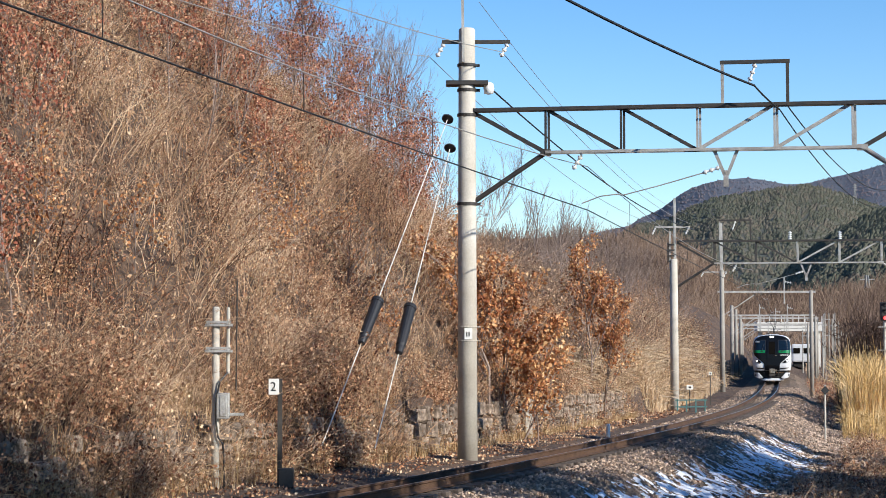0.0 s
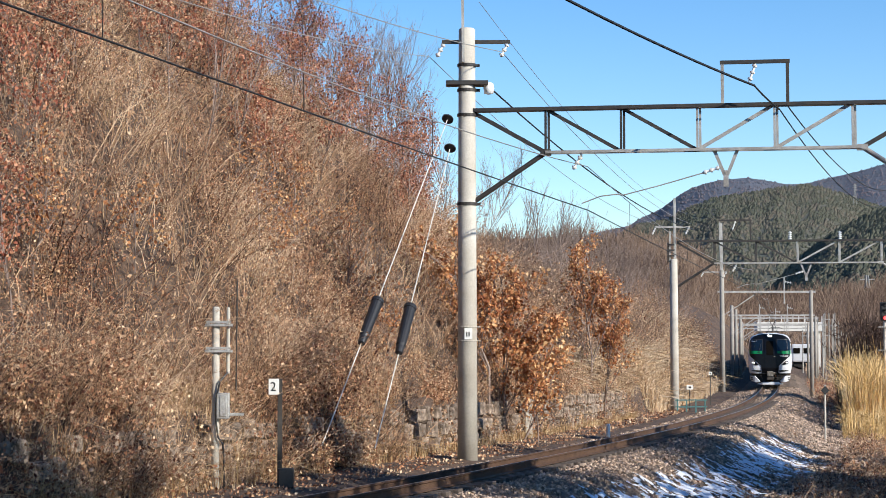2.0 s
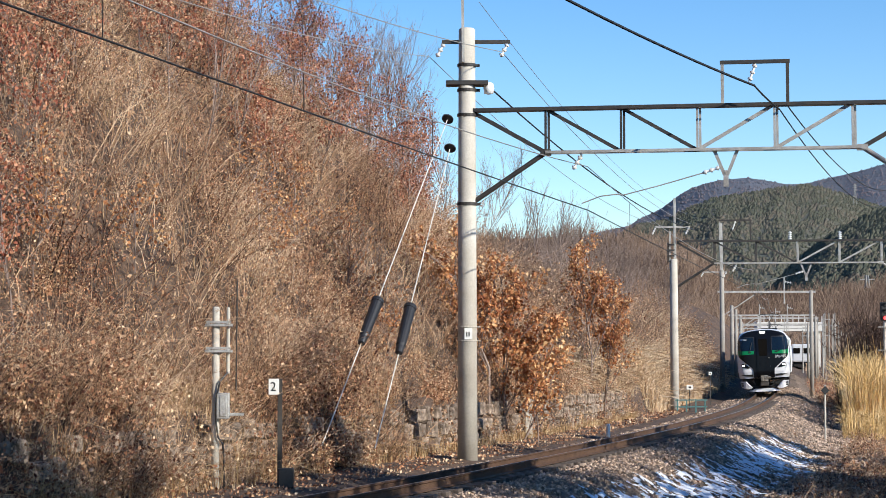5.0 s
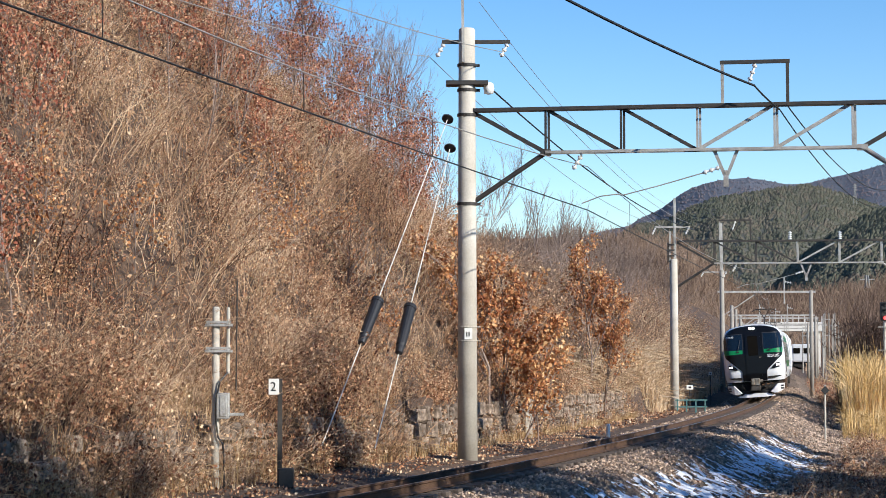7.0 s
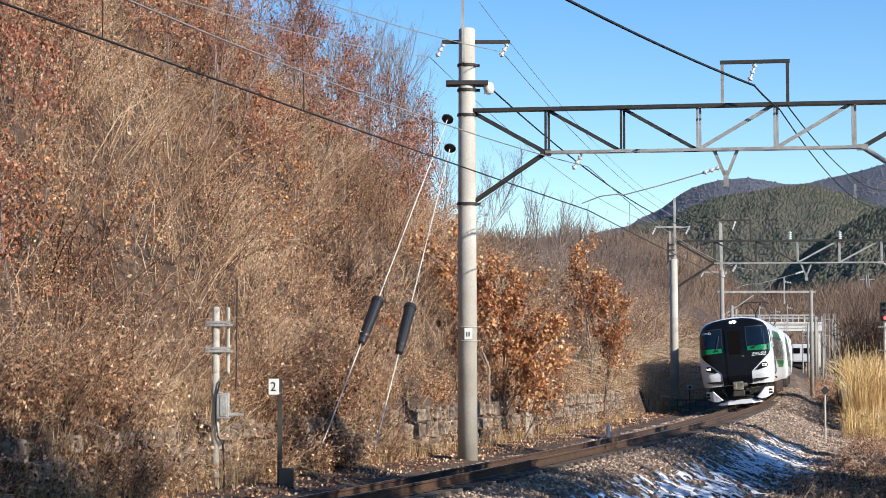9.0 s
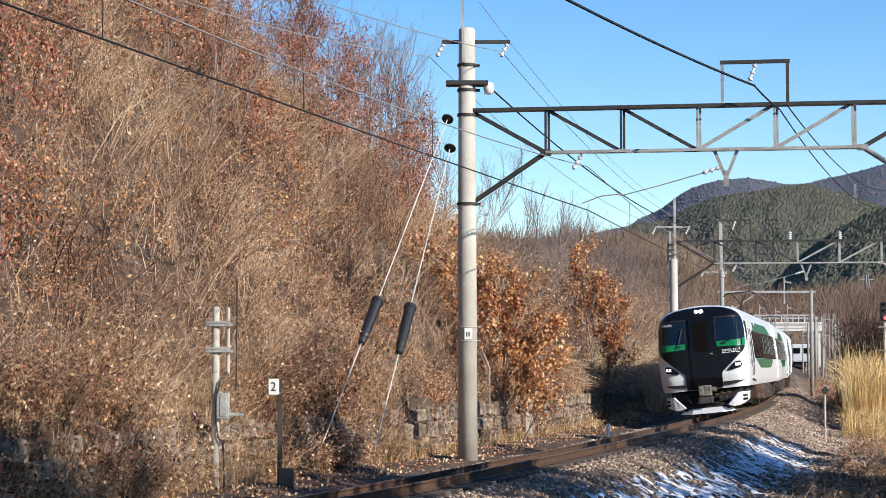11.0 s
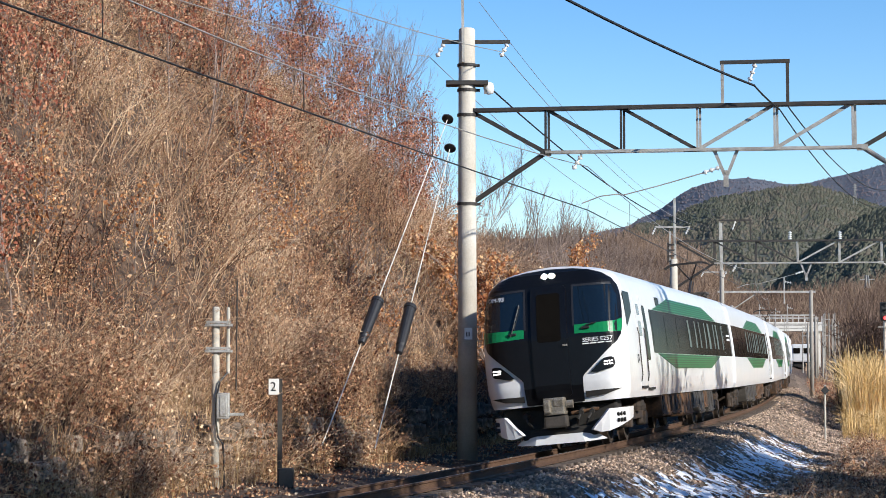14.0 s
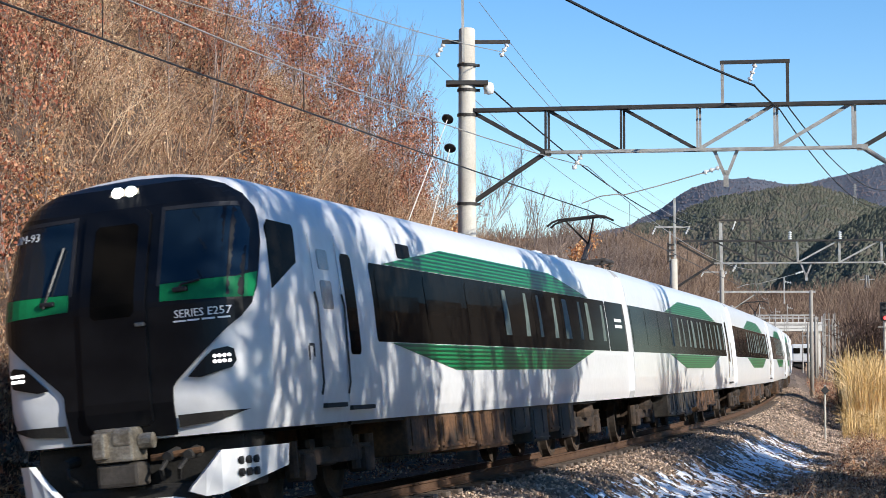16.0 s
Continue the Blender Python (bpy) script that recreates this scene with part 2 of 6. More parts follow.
def big_mesh(name, verts, faces, mat, size):
    """A quick mesh out of arrays: verts (n, 3), faces (m, size)."""
    me = bpy.data.meshes.new(name)
    nv, nf = len(verts), len(faces)
    me.vertices.add(nv)
    me.vertices.foreach_set("co", np.ascontiguousarray(verts, dtype=np.float32).ravel())
    me.loops.add(nf * size)
    me.loops.foreach_set("vertex_index", np.ascontiguousarray(faces, dtype=np.int32).ravel())
    me.polygons.add(nf)
    me.polygons.foreach_set("loop_start", np.arange(0, nf * size, size, dtype=np.int32))
    me.polygons.foreach_set("loop_total", np.full(nf, size, dtype=np.int32))
    me.materials.append(mat)
    me.update(calc_edges=True)
    return new(name, me)


def empty(name, label, category, group="", kind=""):
    return tagged(new(name), label, category, group, kind)


def box(bm, centre, size, turn=None, bevel=0.0):
    m = Matrix.Translation(centre) @ (turn.to_4x4() if turn else Matrix()) @ Matrix.Diagonal((*size, 1))
    made = bmesh.ops.create_cube(bm, size=1, matrix=m)
    if bevel:
        edges = {e for v in made["verts"] for e in v.link_edges}
        bmesh.ops.bevel(bm, geom=list(edges), offset=bevel, segments=2, affect="EDGES", profile=0.6)
    return bm


def bar(bm, a, b, w, h=None, sides=4):
    """A straight bar from a to b: square, or round with more sides; h: its second width or end radius."""
    a, b = Vector(a), Vector(b)
    d = b - a
    q = d.to_track_quat("Z", "Y").to_matrix().to_4x4()
    m = Matrix.Translation((a + b) / 2) @ q
    if sides == 4:
        bmesh.ops.create_cube(bm, size=1, matrix=m @ Matrix.Diagonal((w, h or w, d.length, 1)))
    else:
        bmesh.ops.create_cone(bm, cap_ends=True, segments=sides, radius1=w / 2, radius2=(h or w) / 2, depth=d.length, matrix=m)
    return bm


def tube(bm, points, radius, sides=6):
    """A round tube along points."""
    pts = [Vector(p) for p in points]
    rings = []
    for i, p in enumerate(pts):
        d = (pts[min(i + 1, len(pts) - 1)] - pts[max(i - 1, 0)]).normalized()
        u = d.orthogonal().normalized() if not rings else (last - d * last.dot(d)).normalized()
        last = u
        v = d.cross(u)
        r = radius[i] if isinstance(radius, (list, tuple)) else radius
        rings.append([bm.verts.new(p + (u * math.cos(k * math.tau / sides) + v * math.sin(k * math.tau / sides)) * r) for k in range(sides)])
    for a, b in zip(rings, rings[1:]):
        for k in range(sides):
            bm.faces.new((a[k], a[(k + 1) % sides], b[(k + 1) % sides], b[k]))
    bm.faces.new(rings[0][::-1])
    bm.faces.new(rings[-1])
    return bm


def lathe(bm, profile, m=Matrix(), sides=16):
    """Turn (radius, height) pairs round the z axis of m."""
    rings = [[bm.verts.new(m @ Vector((r * math.cos(k * math.tau / sides), r * math.sin(k * math.tau / sides), z))) for k in range(sides)] for r, z in profile]
    for a, b in zip(rings, rings[1:]):
        for k in range(sides):
            bm.faces.new((a[k], a[(k + 1) % sides], b[(k + 1) % sides], b[k]))
    bm.faces.new(rings[0][::-1])
    bm.faces.new(rings[-1])
    return bm


def sag(a, b, drop, n=14):
    a, b = Vector(a), Vector(b)
    return [a.lerp(b, i / n) - Vector((0, 0, drop * 4 * (i / n) * (1 - i / n))) for i in range(n + 1)]


# ---- ground ----
def grid_sheet(name, sv, pv, mat, lift=0.0, label=""):
    S, P = np.meshgrid(sv, pv, indexing="ij")
    x, y, _ = place(S, P)
    z = ground(S, P) + lift
    v = np.stack([x, y, z], -1).reshape(-1, 3)
    a, b = len(sv), len(pv)
    i = (np.arange(a - 1)[:, None] * b + np.arange(b - 1)[None, :]).ravel()
    ob = big_mesh(name, v, np.stack([i, i + b, i + b + 1, i + 1], 1), mat, 4)
    ob.data.shade_smooth()
    return tagged(ob, label, name, kind="structure")


def build_ground():
    pv = np.concatenate([-np.geomspace(400, 9, 22), np.arange(-8.8, -4, 0.2), np.arange(-4, 4.0, 0.1), np.arange(4.0, 5.0, 0.06), np.arange(5, 14, 0.4), np.geomspace(14, 260, 22)])
    sv = np.concatenate([np.arange(-59, -16, 1.5), np.arange(-16, 60, 0.3), np.arange(60, 130, 0.8), np.arange(130, 320, 4.0)])
    ground_ob = grid_sheet("ground", sv, pv, M_SOIL, label="brown leaf-littered ground along the railway cutting")
    far = np.array([(x, y, -3.0) for y in (-2500.0, 4500.0) for x in (-4500.0, 4500.0)])
    plain = big_mesh("ground_far", far, [(0, 1, 3, 2)], M_SOIL, 4)
    tagged(plain, "distant brown winter valley floor", "ground", kind="structure")
    return ground_ob


build_ground()


def build_track():
    track = empty("railway_track", "single rusty railway track on ballast, canted in a curve", "railway track", kind="structure")
    sv = np.arange(-30, 190, 0.5)
    bed = grid_sheet("ballast_bed", np.arange(-30, 190, 0.4), np.concatenate([np.arange(-3.0, -1.2, 0.15), np.arange(-1.2, 2.3, 0.1)]), M_BALLAST, 0.012, "brown ballast bed under the rails")
    for off in (-0.5335, 0.5335):
        # foot, web and head of the rail
        prof = ((-0.06, -0.15), (0.06, -0.15), (0.06, -0.138), (0.009, -0.118), (0.009, -0.04), (0.033, -0.03), (0.033, -0.006), (0.026, 0.0), (-0.026, 0.0), (-0.033, -0.006), (-0.033, -0.03), (-0.009, -0.04), (-0.009, -0.118), (-0.06, -0.138))
        verts, faces = [], []
        for s in sv:
            c = float(cant(s))
            for w, z in prof:
                p = off - w
                verts.append(place(s, p * math.cos(c) + 0, z - p * math.sin(c)))
        k = len(prof)
        for i in range(len(sv) - 1):
            for j in range(k):
                faces.append((i * k + j, i * k + (j + 1) % k, (i + 1) * k + (j + 1) % k, (i + 1) * k + j))
        ob = mesh_object("rail", verts, faces, [M_RAIL, M_RAILTOP], track)
        for f in ob.data.polygons:
            if f.index % k == 7:
                f.material_index = 1
    me = bpy.data.meshes.new("sleeper")
    bm = bmesh.new()
    box(bm, (0, 0, 0), (2.05, 0.22, 0.14), bevel=0.012)
    bm.to_mesh(me)
    bm.free()
    me.materials.append(M_SLEEPER)
    for i in range(130):
        s = -14.0 + 0.62 * i
        x, y, z = place(s, 0, -0.228)
        ob = new("sleeper", me)
        ob.parent = track
        ob.matrix_basis = Matrix.Translation((x, y, float(z))) @ Matrix.Rotation(-float(np.interp(s, SGRID, HEAD)), 4, "Z") @ Matrix.Rotation(-float(cant(s)), 4, "Y")
    return track


TRACK = build_track()


# ---- overhead line ----
def insulator(bm, a, b, r=0.07, discs=3):
    a, b = Vector(a), Vector(b)
    q = (b - a).to_track_quat("Z", "Y").to_matrix().to_4x4()
    L = (b - a).length
    prof = [(0.02, 0)]
    for i in range(discs):
        z = L * (0.15 + 0.7 * i / max(1, discs - 1)) if discs > 1 else L / 2
        prof += [(0.025, z - 0.03), (r, z - 0.02), (r * 0.9, z + 0.015), (0.03, z + 0.03)]
    prof.append((0.02, L))
    return lathe(bm, prof, Matrix.Translation(a) @ q, 12)


def concrete_pole(name, x, y, z0, z1, w0, w1, label, mat=None):
    pole = empty(name, label, "utility pole", "poles of the overhead line")
    pole.matrix_basis = pose(x, y, z0)
    bm = bmesh.new()
    H = z1 - z0
    lathe(bm, [(w0 / 2, -0.3), (w0 / 2 - (w0 - w1) / 2 * 0.5, H * 0.5), (w1 / 2, H - 0.03), (w1 / 2 - 0.03, H)], sides=24)
    part("shaft", bm, mat or M_CONCRETE, pole, smooth=True)
    return pole


def band(pole, z, r, mat=M_STEEL_D, h=0.06):
    bm = bmesh.new()
    lathe(bm, [(r + 0.004, z - h / 2), (r + 0.02, z - h / 2), (r + 0.02, z + h / 2), (r + 0.004, z + h / 2)], sides=20)
    box(bm, (r + 0.05, 0, z), (0.08, 0.05, h))
    return part("band", bm, mat, pole)


def truss(x, y, zlow, depth, s, span, first, pitch, count, frame_u, vee_u, label, posts=()):
    """A lattice beam across the track from the pole at x, y; lengths along it from the pole's axis."""
    t = empty("lattice_beam", label, "gantry beam", "beams over the track")
    t.matrix_basis = Matrix.Translation((x, y, 0)) @ Matrix.Rotation(-s, 4, "Z")
    zt = zlow + depth
    for dy in (-0.09, 0.09):
        bm = bmesh.new()
        bar(bm, (0.15, dy, zt), (span - 0.15, dy, zt), 0.075, 0.075)
        part("upper_chord", bm, M_STEEL_D, t)
        bm = bmesh.new()
        bar(bm, (first, dy, zlow), (span - first, dy, zlow), 0.06, 0.06)
        part("lower_chord", bm, M_STEEL, t)
    for i in range(count):
        u = first + pitch * i
        bm = bmesh.new()
        bar(bm, (u, -0.05, zlow - 0.03), (u, -0.05, zt), 0.05, 0.05)
        bar(bm, (u + 0.06, 0.05, zlow - 0.03), (u + 0.06, 0.05, zt), 0.05, 0.05)
        part("upright", bm, M_STEEL if i > 1 else M_STEEL_D, t)
        if i < count - 1:
            bm = bmesh.new()
            a, b = ((u, 0, zt), (u + pitch, 0, zlow)) if i < count / 2 - 1 else ((u, 0, zlow), (u + pitch, 0, zt))
            bar(bm, a, b, 0.045, 0.075)
            part("diagonal", bm, M_STEEL_D if i < count / 2 - 1 else M_STEEL, t)
    for u0, u1 in ((0.15, first), (span - 0.15, span - first)):
        bm = bmesh.new()
        bar(bm, (u0, 0, zt - 0.05), (u1, 0, zlow), 0.07, 0.09)
        part("end_diagonal", bm, M_STEEL_D, t)
        bm = bmesh.new()
        bar(bm, (u0, 0, zlow - 1.05), (u1 * 0.97 + u0 * 0.03, 0, zlow - 0.03), 0.11, 0.11, 10)
        box(bm, (u1, 0, zlow), (0.22, 0.2, 0.12))
        part("knee_brace", bm, M_STEEL_D if u0 < 1 else M_STEEL, t)
    for u in posts:
        bm = bmesh.new()
        insulator(bm, (u, 0, zt + 0.02), (u, 0, zt + 0.42), 0.09, 4)
        part("post_insulator", bm, M_PORCELAIN, t)
    # frame on top that carries the feeder
    if frame_u:
        a, b = frame_u
        for u in (a, b):
            bm = bmesh.new()
            bar(bm, (u, 0, zt), (u, 0, zt + 0.93), 0.07, 0.05)
            part("frame_post", bm, M_STEEL if u == a else M_STEEL_D, t)
        bm = bmesh.new()
        bar(bm, (a - 0.05, 0, zt + 0.93), (b + 0.05, 0, zt + 0.93), 0.06, 0.08)
        part("frame_top", bm, M_STEEL_D, t)
        bm = bmesh.new()
        insulator(bm, ((a + b) / 2 + 0.02, 0, zt + 0.9), ((a + b) / 2 - 0.12, 0, zt + 0.5), 0.06)
        part("insulator", bm, M_PORCELAIN, t)
    if vee_u:
        bm = bmesh.new()
        for k in (-1, 1):
            bar(bm, (vee_u + 0.25 * k, 0, zlow), (vee_u + 0.03 * k, 0, zlow - 0.55), 0.05, 0.07)
        bar(bm, (vee_u, 0, zlow - 0.45), (vee_u, 0, zlow - 0.8), 0.11, 0.05)
        part("drop_bracket", bm, M_STEEL, t)
        bm = bmesh.new()
        insulator(bm, (vee_u - 0.12, 0, zlow - 0.38), (vee_u - 0.5, 0, zlow - 0.5), 0.055)
        part("insulator", bm, M_PORCELAIN, t)
        tip = vee_u - 3.1
        bm = bmesh.new()
        tube(bm, [(vee_u - 0.5, 0, zlow - 0.5), (vee_u - 1.4, 0, zlow - 0.75), (vee_u - 2.2, 0, zlow - 0.95), (vee_u - 2.35, 0, zlow - 0.93), (vee_u - 2.7, 0, zlow - 0.97), (tip, 0, zlow - 1.12)], 0.013)
        part("steady_arm", bm, M_STEEL, t)
        bm = bmesh.new()
        bar(bm, (tip - 0.0, 0, zlow), (tip, 0, zlow - 0.1), 0.05)
        insulator(bm, (tip, 0, zlow - 0.08), (tip - 0.18, 0, zlow - 0.38), 0.06)
        part("suspension_insulator", bm, M_PORCELAIN, t)
    return t


def crossarm(pole, z, left, right, mat=M_STEEL_D):
    bm = bmesh.new()
    bar(bm, (-left, 0, z), (right, 0, z), 0.06, 0.08)
    part("crossarm", bm, mat, pole)
    for u in (-left + 0.05, right - 0.05):
        bm = bmesh.new()
        insulator(bm, (u, 0, z - 0.03), (u - 0.16, 0, z - 0.33), 0.06)
        part("insulator", bm, M_PORCELAIN, pole)


pole_a = concrete_pole("overhead_line_pole", 0.53, 42.0, -0.2, 9.07, 0.44, 0.36, "tall tapered concrete pole with guy wires and crossarms")
crossarm(pole_a, 8.97, 0.55, 0.95)
bm = bmesh.new()
box(bm, (0, 0, 8.05), (0.92, 0.42, 0.09))
part("bracket", bm, M_STEEL_D, pole_a)
bm = bmesh.new()
lathe(bm, [(0.03, -0.14), (0.1, -0.12), (0.12, 0), (0.1, 0.1), (0.04, 0.13)], Matrix.Translation((0.48, 0, 7.95)), 14)
part("bell_insulator", bm, M_PORCELAIN, pole_a, smooth=True)
bm = bmesh.new()
bar(bm, (-0.08, -0.2, 8.5), (-0.1, -0.2, 10.2), 0.06, 0.06)
part("mast_extension", bm, M_STEEL, pole_a)
for z in (8.45, 7.9, 7.35, 5.4):
    band(pole_a, z, 0.19 + (9 - z) * 0.004)
for z in (2.42, 2.72):
    band(pole_a, z, 0.206, M_CONCRETE, 0.02)
bm = bmesh.new()
box(bm, (0.02, -0.215, 2.57), (0.17, 0.012, 0.25), bevel=0.004)
plate = part("number_plate", bm, M_SIGNW, pole_a, "small white enamel plate")
bm = bmesh.new()
for i in range(2):
    box(bm, (-0.015 + 0.05 * i, -0.2235, 2.56), (0.025, 0.004, 0.1))
part("plate_marking", bm, M_SIGNB, plate)
truss(0.53, 42.0, 6.30, 0.95, 0.15, 10.2, 1.73, 1.635, 5, (5.54, 6.92), 5.6, "lattice steel gantry beam with dark upper chord over the track")
pole_r = concrete_pole("overhead_line_pole", 0.53 + 10.2 * math.cos(0.15), 42.0 - 10.2 * math.sin(0.15), -1.3, 8.2, 0.44, 0.36, "tall tapered concrete pole carrying the gantry's other end")

# the next gantry down the line
pole_b = concrete_pole("overhead_line_pole", 10.42, 87.0, -0.55, 6.5, 0.40, 0.34, "slim concrete pole with a steel mast extension")
bm = bmesh.new()
bar(bm, (0.06, 0, 5.4), (0.06, 0, 9.8), 0.11, 0.11)
bar(bm, (-0.16, 0, 6.6), (-0.16, 0, 8.3), 0.07, 0.07)
part("mast_extension", bm, M_STEEL, pole_b)
bm = bmesh.new()
for z in (6.95, 7.2, 7.45, 7.7):
    box(bm, (-0.12, 0, z), (0.3, 0.22, 0.07))
bar(bm, (-0.25, 0, 6.9), (-0.25, 0, 7.8), 0.06)
part("cable_bracket", bm, M_STEEL_D, pole_b)
crossarm(pole_b, 8.5, 0.85, 0.75, M_STEEL)
truss(10.42, 87.0, 6.3, 1.0, 0.1, 11.0, 1.8, 1.85, 5, (2.07, 3.45), 5.9, "lattice steel gantry beam over the track further down the line", posts=(5.2, 7.4))
concrete_pole("overhead_line_pole", 10.42 + 11.0 * math.cos(0.1), 87.0 - 11.0 * math.sin(0.1), -1.3, 7.6, 0.40, 0.34, "slim concrete pole carrying the gantry's other end")


def portal(y, left, right, z, extra, mast=0.0):
    """A far frame: two poles and a plain beam with hangers."""
    s = float(along((left + right) / 2, y)[0][0])
    base = float(rise(s))
    for x in (left, right):
        tall = (1.5 if mast else 0.9) if x == left else 0.1
        pole = concrete_pole("overhead_line_pole", x, y, base - 0.6, base + z + tall, *((0.36, 0.30) if x == left else (0.28, 0.24)), "distant grey concrete pole beside the track", M_GREYPOLE)
        if mast and x == left:
            bm = bmesh.new()
            bar(bm, (0, 0, z + 1.2), (-0.05, 0, z + 2.1 + mast), 0.2, 0.2)
            part("mast_extension", bm, M_STEEL, pole)
            crossarm(pole, z + 1.95, 1.3, 0.35, M_STEEL)
    b = empty("portal_beam", "plain steel beam across the track with hangers", "gantry beam", "beams over the track")
    b.matrix_basis = pose(left, y, base + z)
    w = right - left
    bm = bmesh.new()
    bar(bm, (-0.3, 0, 0), (w + 0.3, 0, 0), 0.12, 0.14)
    part("beam", bm, M_STEEL, b)
    bm = bmesh.new()
    bar(bm, (0.1, 0, -1.6), (2.2, 0, -0.2), 0.07)
    part("strut", bm, M_STEEL, b)
    for u in extra:
        bm = bmesh.new()
        bar(bm, (w * u, 0, -0.8), (w * u, 0, 1.0), 0.08)
        insulator(bm, (w * u, 0, 0.7), (w * u + 0.5, 0, 0.6), 0.09)
        part("hanger", bm, M_STEEL, b)


portal(131.0, 18.95, 25.0, 6.45, (0.70,), 3.2)
portal(175.0, 26.2, 33.4, 5.6, (0.35, 0.7))
portal(197.0, 29.9, 38.0, 5.7, (0.5,))
portal(240.0, 37.0, 46.5, 5.5, (0.25, 0.6, 0.85))
portal(218.0, 33.6, 41.2, 5.4, (0.3, 0.65))
portal(262.0, 40.6, 49.5, 5.2, (0.4, 0.7))


def wire(name, pts, r, mat, label):
    bm = bmesh.new()
    tube(bm, pts, r, 5)
    return tagged(part(name, bm, mat), label, "overhead wire", "wires of the overhead line")


def build_wires():
    lab = "dark overhead wire strung along the railway"
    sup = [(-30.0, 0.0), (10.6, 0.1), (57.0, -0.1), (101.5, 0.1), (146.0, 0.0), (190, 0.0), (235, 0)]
    for (sa, pa), (sb, pb) in zip(sup, sup[1:]):
        a, b = place(sa, pa, 5.05), place(sb, pb, 5.05)
        wire("contact_wire", sag(a, b, 0.05), 0.012, M_WIRE, "dark contact wire over the track")
        a2, b2 = place(sa, pa, 6.0), place(sb, pb, 6.0)
        m = sag(a2, b2, 0.5)
        wire("messenger_wire", m, 0.010, M_WIRE_L, "grey messenger wire over the track")
        c = sag(a, b, 0.05)
        for i in range(2, 13, 2):
            wire("dropper", [m[i], c[i]], 0.006, M_WIRE, "thin dropper between messenger and contact wire")
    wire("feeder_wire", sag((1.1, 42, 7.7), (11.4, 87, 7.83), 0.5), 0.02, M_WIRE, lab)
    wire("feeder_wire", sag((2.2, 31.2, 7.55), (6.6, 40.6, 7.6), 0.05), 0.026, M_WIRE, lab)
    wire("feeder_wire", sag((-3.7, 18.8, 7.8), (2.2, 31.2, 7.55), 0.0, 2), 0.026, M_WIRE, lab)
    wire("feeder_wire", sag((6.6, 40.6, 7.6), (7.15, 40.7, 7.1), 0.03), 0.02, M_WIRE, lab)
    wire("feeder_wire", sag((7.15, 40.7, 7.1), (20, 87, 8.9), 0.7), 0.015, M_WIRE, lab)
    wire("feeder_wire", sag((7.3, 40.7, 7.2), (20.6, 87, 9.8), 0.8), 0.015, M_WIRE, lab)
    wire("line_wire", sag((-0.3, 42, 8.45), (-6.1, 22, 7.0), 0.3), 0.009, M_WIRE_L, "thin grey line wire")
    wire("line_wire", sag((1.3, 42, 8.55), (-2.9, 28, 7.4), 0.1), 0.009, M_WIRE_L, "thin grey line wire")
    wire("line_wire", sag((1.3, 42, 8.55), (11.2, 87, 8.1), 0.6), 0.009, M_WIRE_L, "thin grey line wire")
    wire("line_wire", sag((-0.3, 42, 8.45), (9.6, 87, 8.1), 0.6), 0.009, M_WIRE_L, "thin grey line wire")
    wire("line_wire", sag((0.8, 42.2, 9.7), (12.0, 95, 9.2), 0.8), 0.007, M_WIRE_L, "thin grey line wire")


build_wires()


# ---- train ----
HW = ((0.91, 1.385), (0.98, 1.405), (1.05, 1.425), (1.3, 1.455), (1.75, 1.473), (2.3, 1.46), (2.8, 1.425), (3.05, 1.405), (3.2, 1.375), (3.33, 1.325), (3.44, 1.24), (3.53, 1.10), (3.6, 0.87), (3.65, 0.60), (3.675, 0.3), (3.685, 0.0))
HZ, HWW = [a for a, _ in HW], [b for _, b in HW]


def half_width(z):
    return float(np.interp(z, HZ, HWW))


def nose(z):
    """How far the face leans back at a height."""
    return float(np.interp(z, (0.85, 1.25, 2.25, 2.45, 3.3, 3.55, 3.69), (0.10, 0.0, 0.05, 0.10, 0.42, 0.60, 0.86)))


def face_point(lat, z, out=0.0):
    """A point of the cab's face: lateral place, height, metres proud. Local x to the camera's side, y back along the train."""
    w = max(half_width(z), 0.02)
    u = min(1.0, abs(lat) / w)
    b = nose(z) + 0.15 + 0.52 * u ** 10 + 0.02 * u ** 2
    return Vector((lat + (out * u ** 8) * (1 if lat > 0 else -1), b - out, z))


def side_point(y, z, out=0.0):
    return Vector((half_width(z) + out, y, z))


def other_side(y, z, out=0.0):
    return Vector((-half_width(z) - out, y, z))


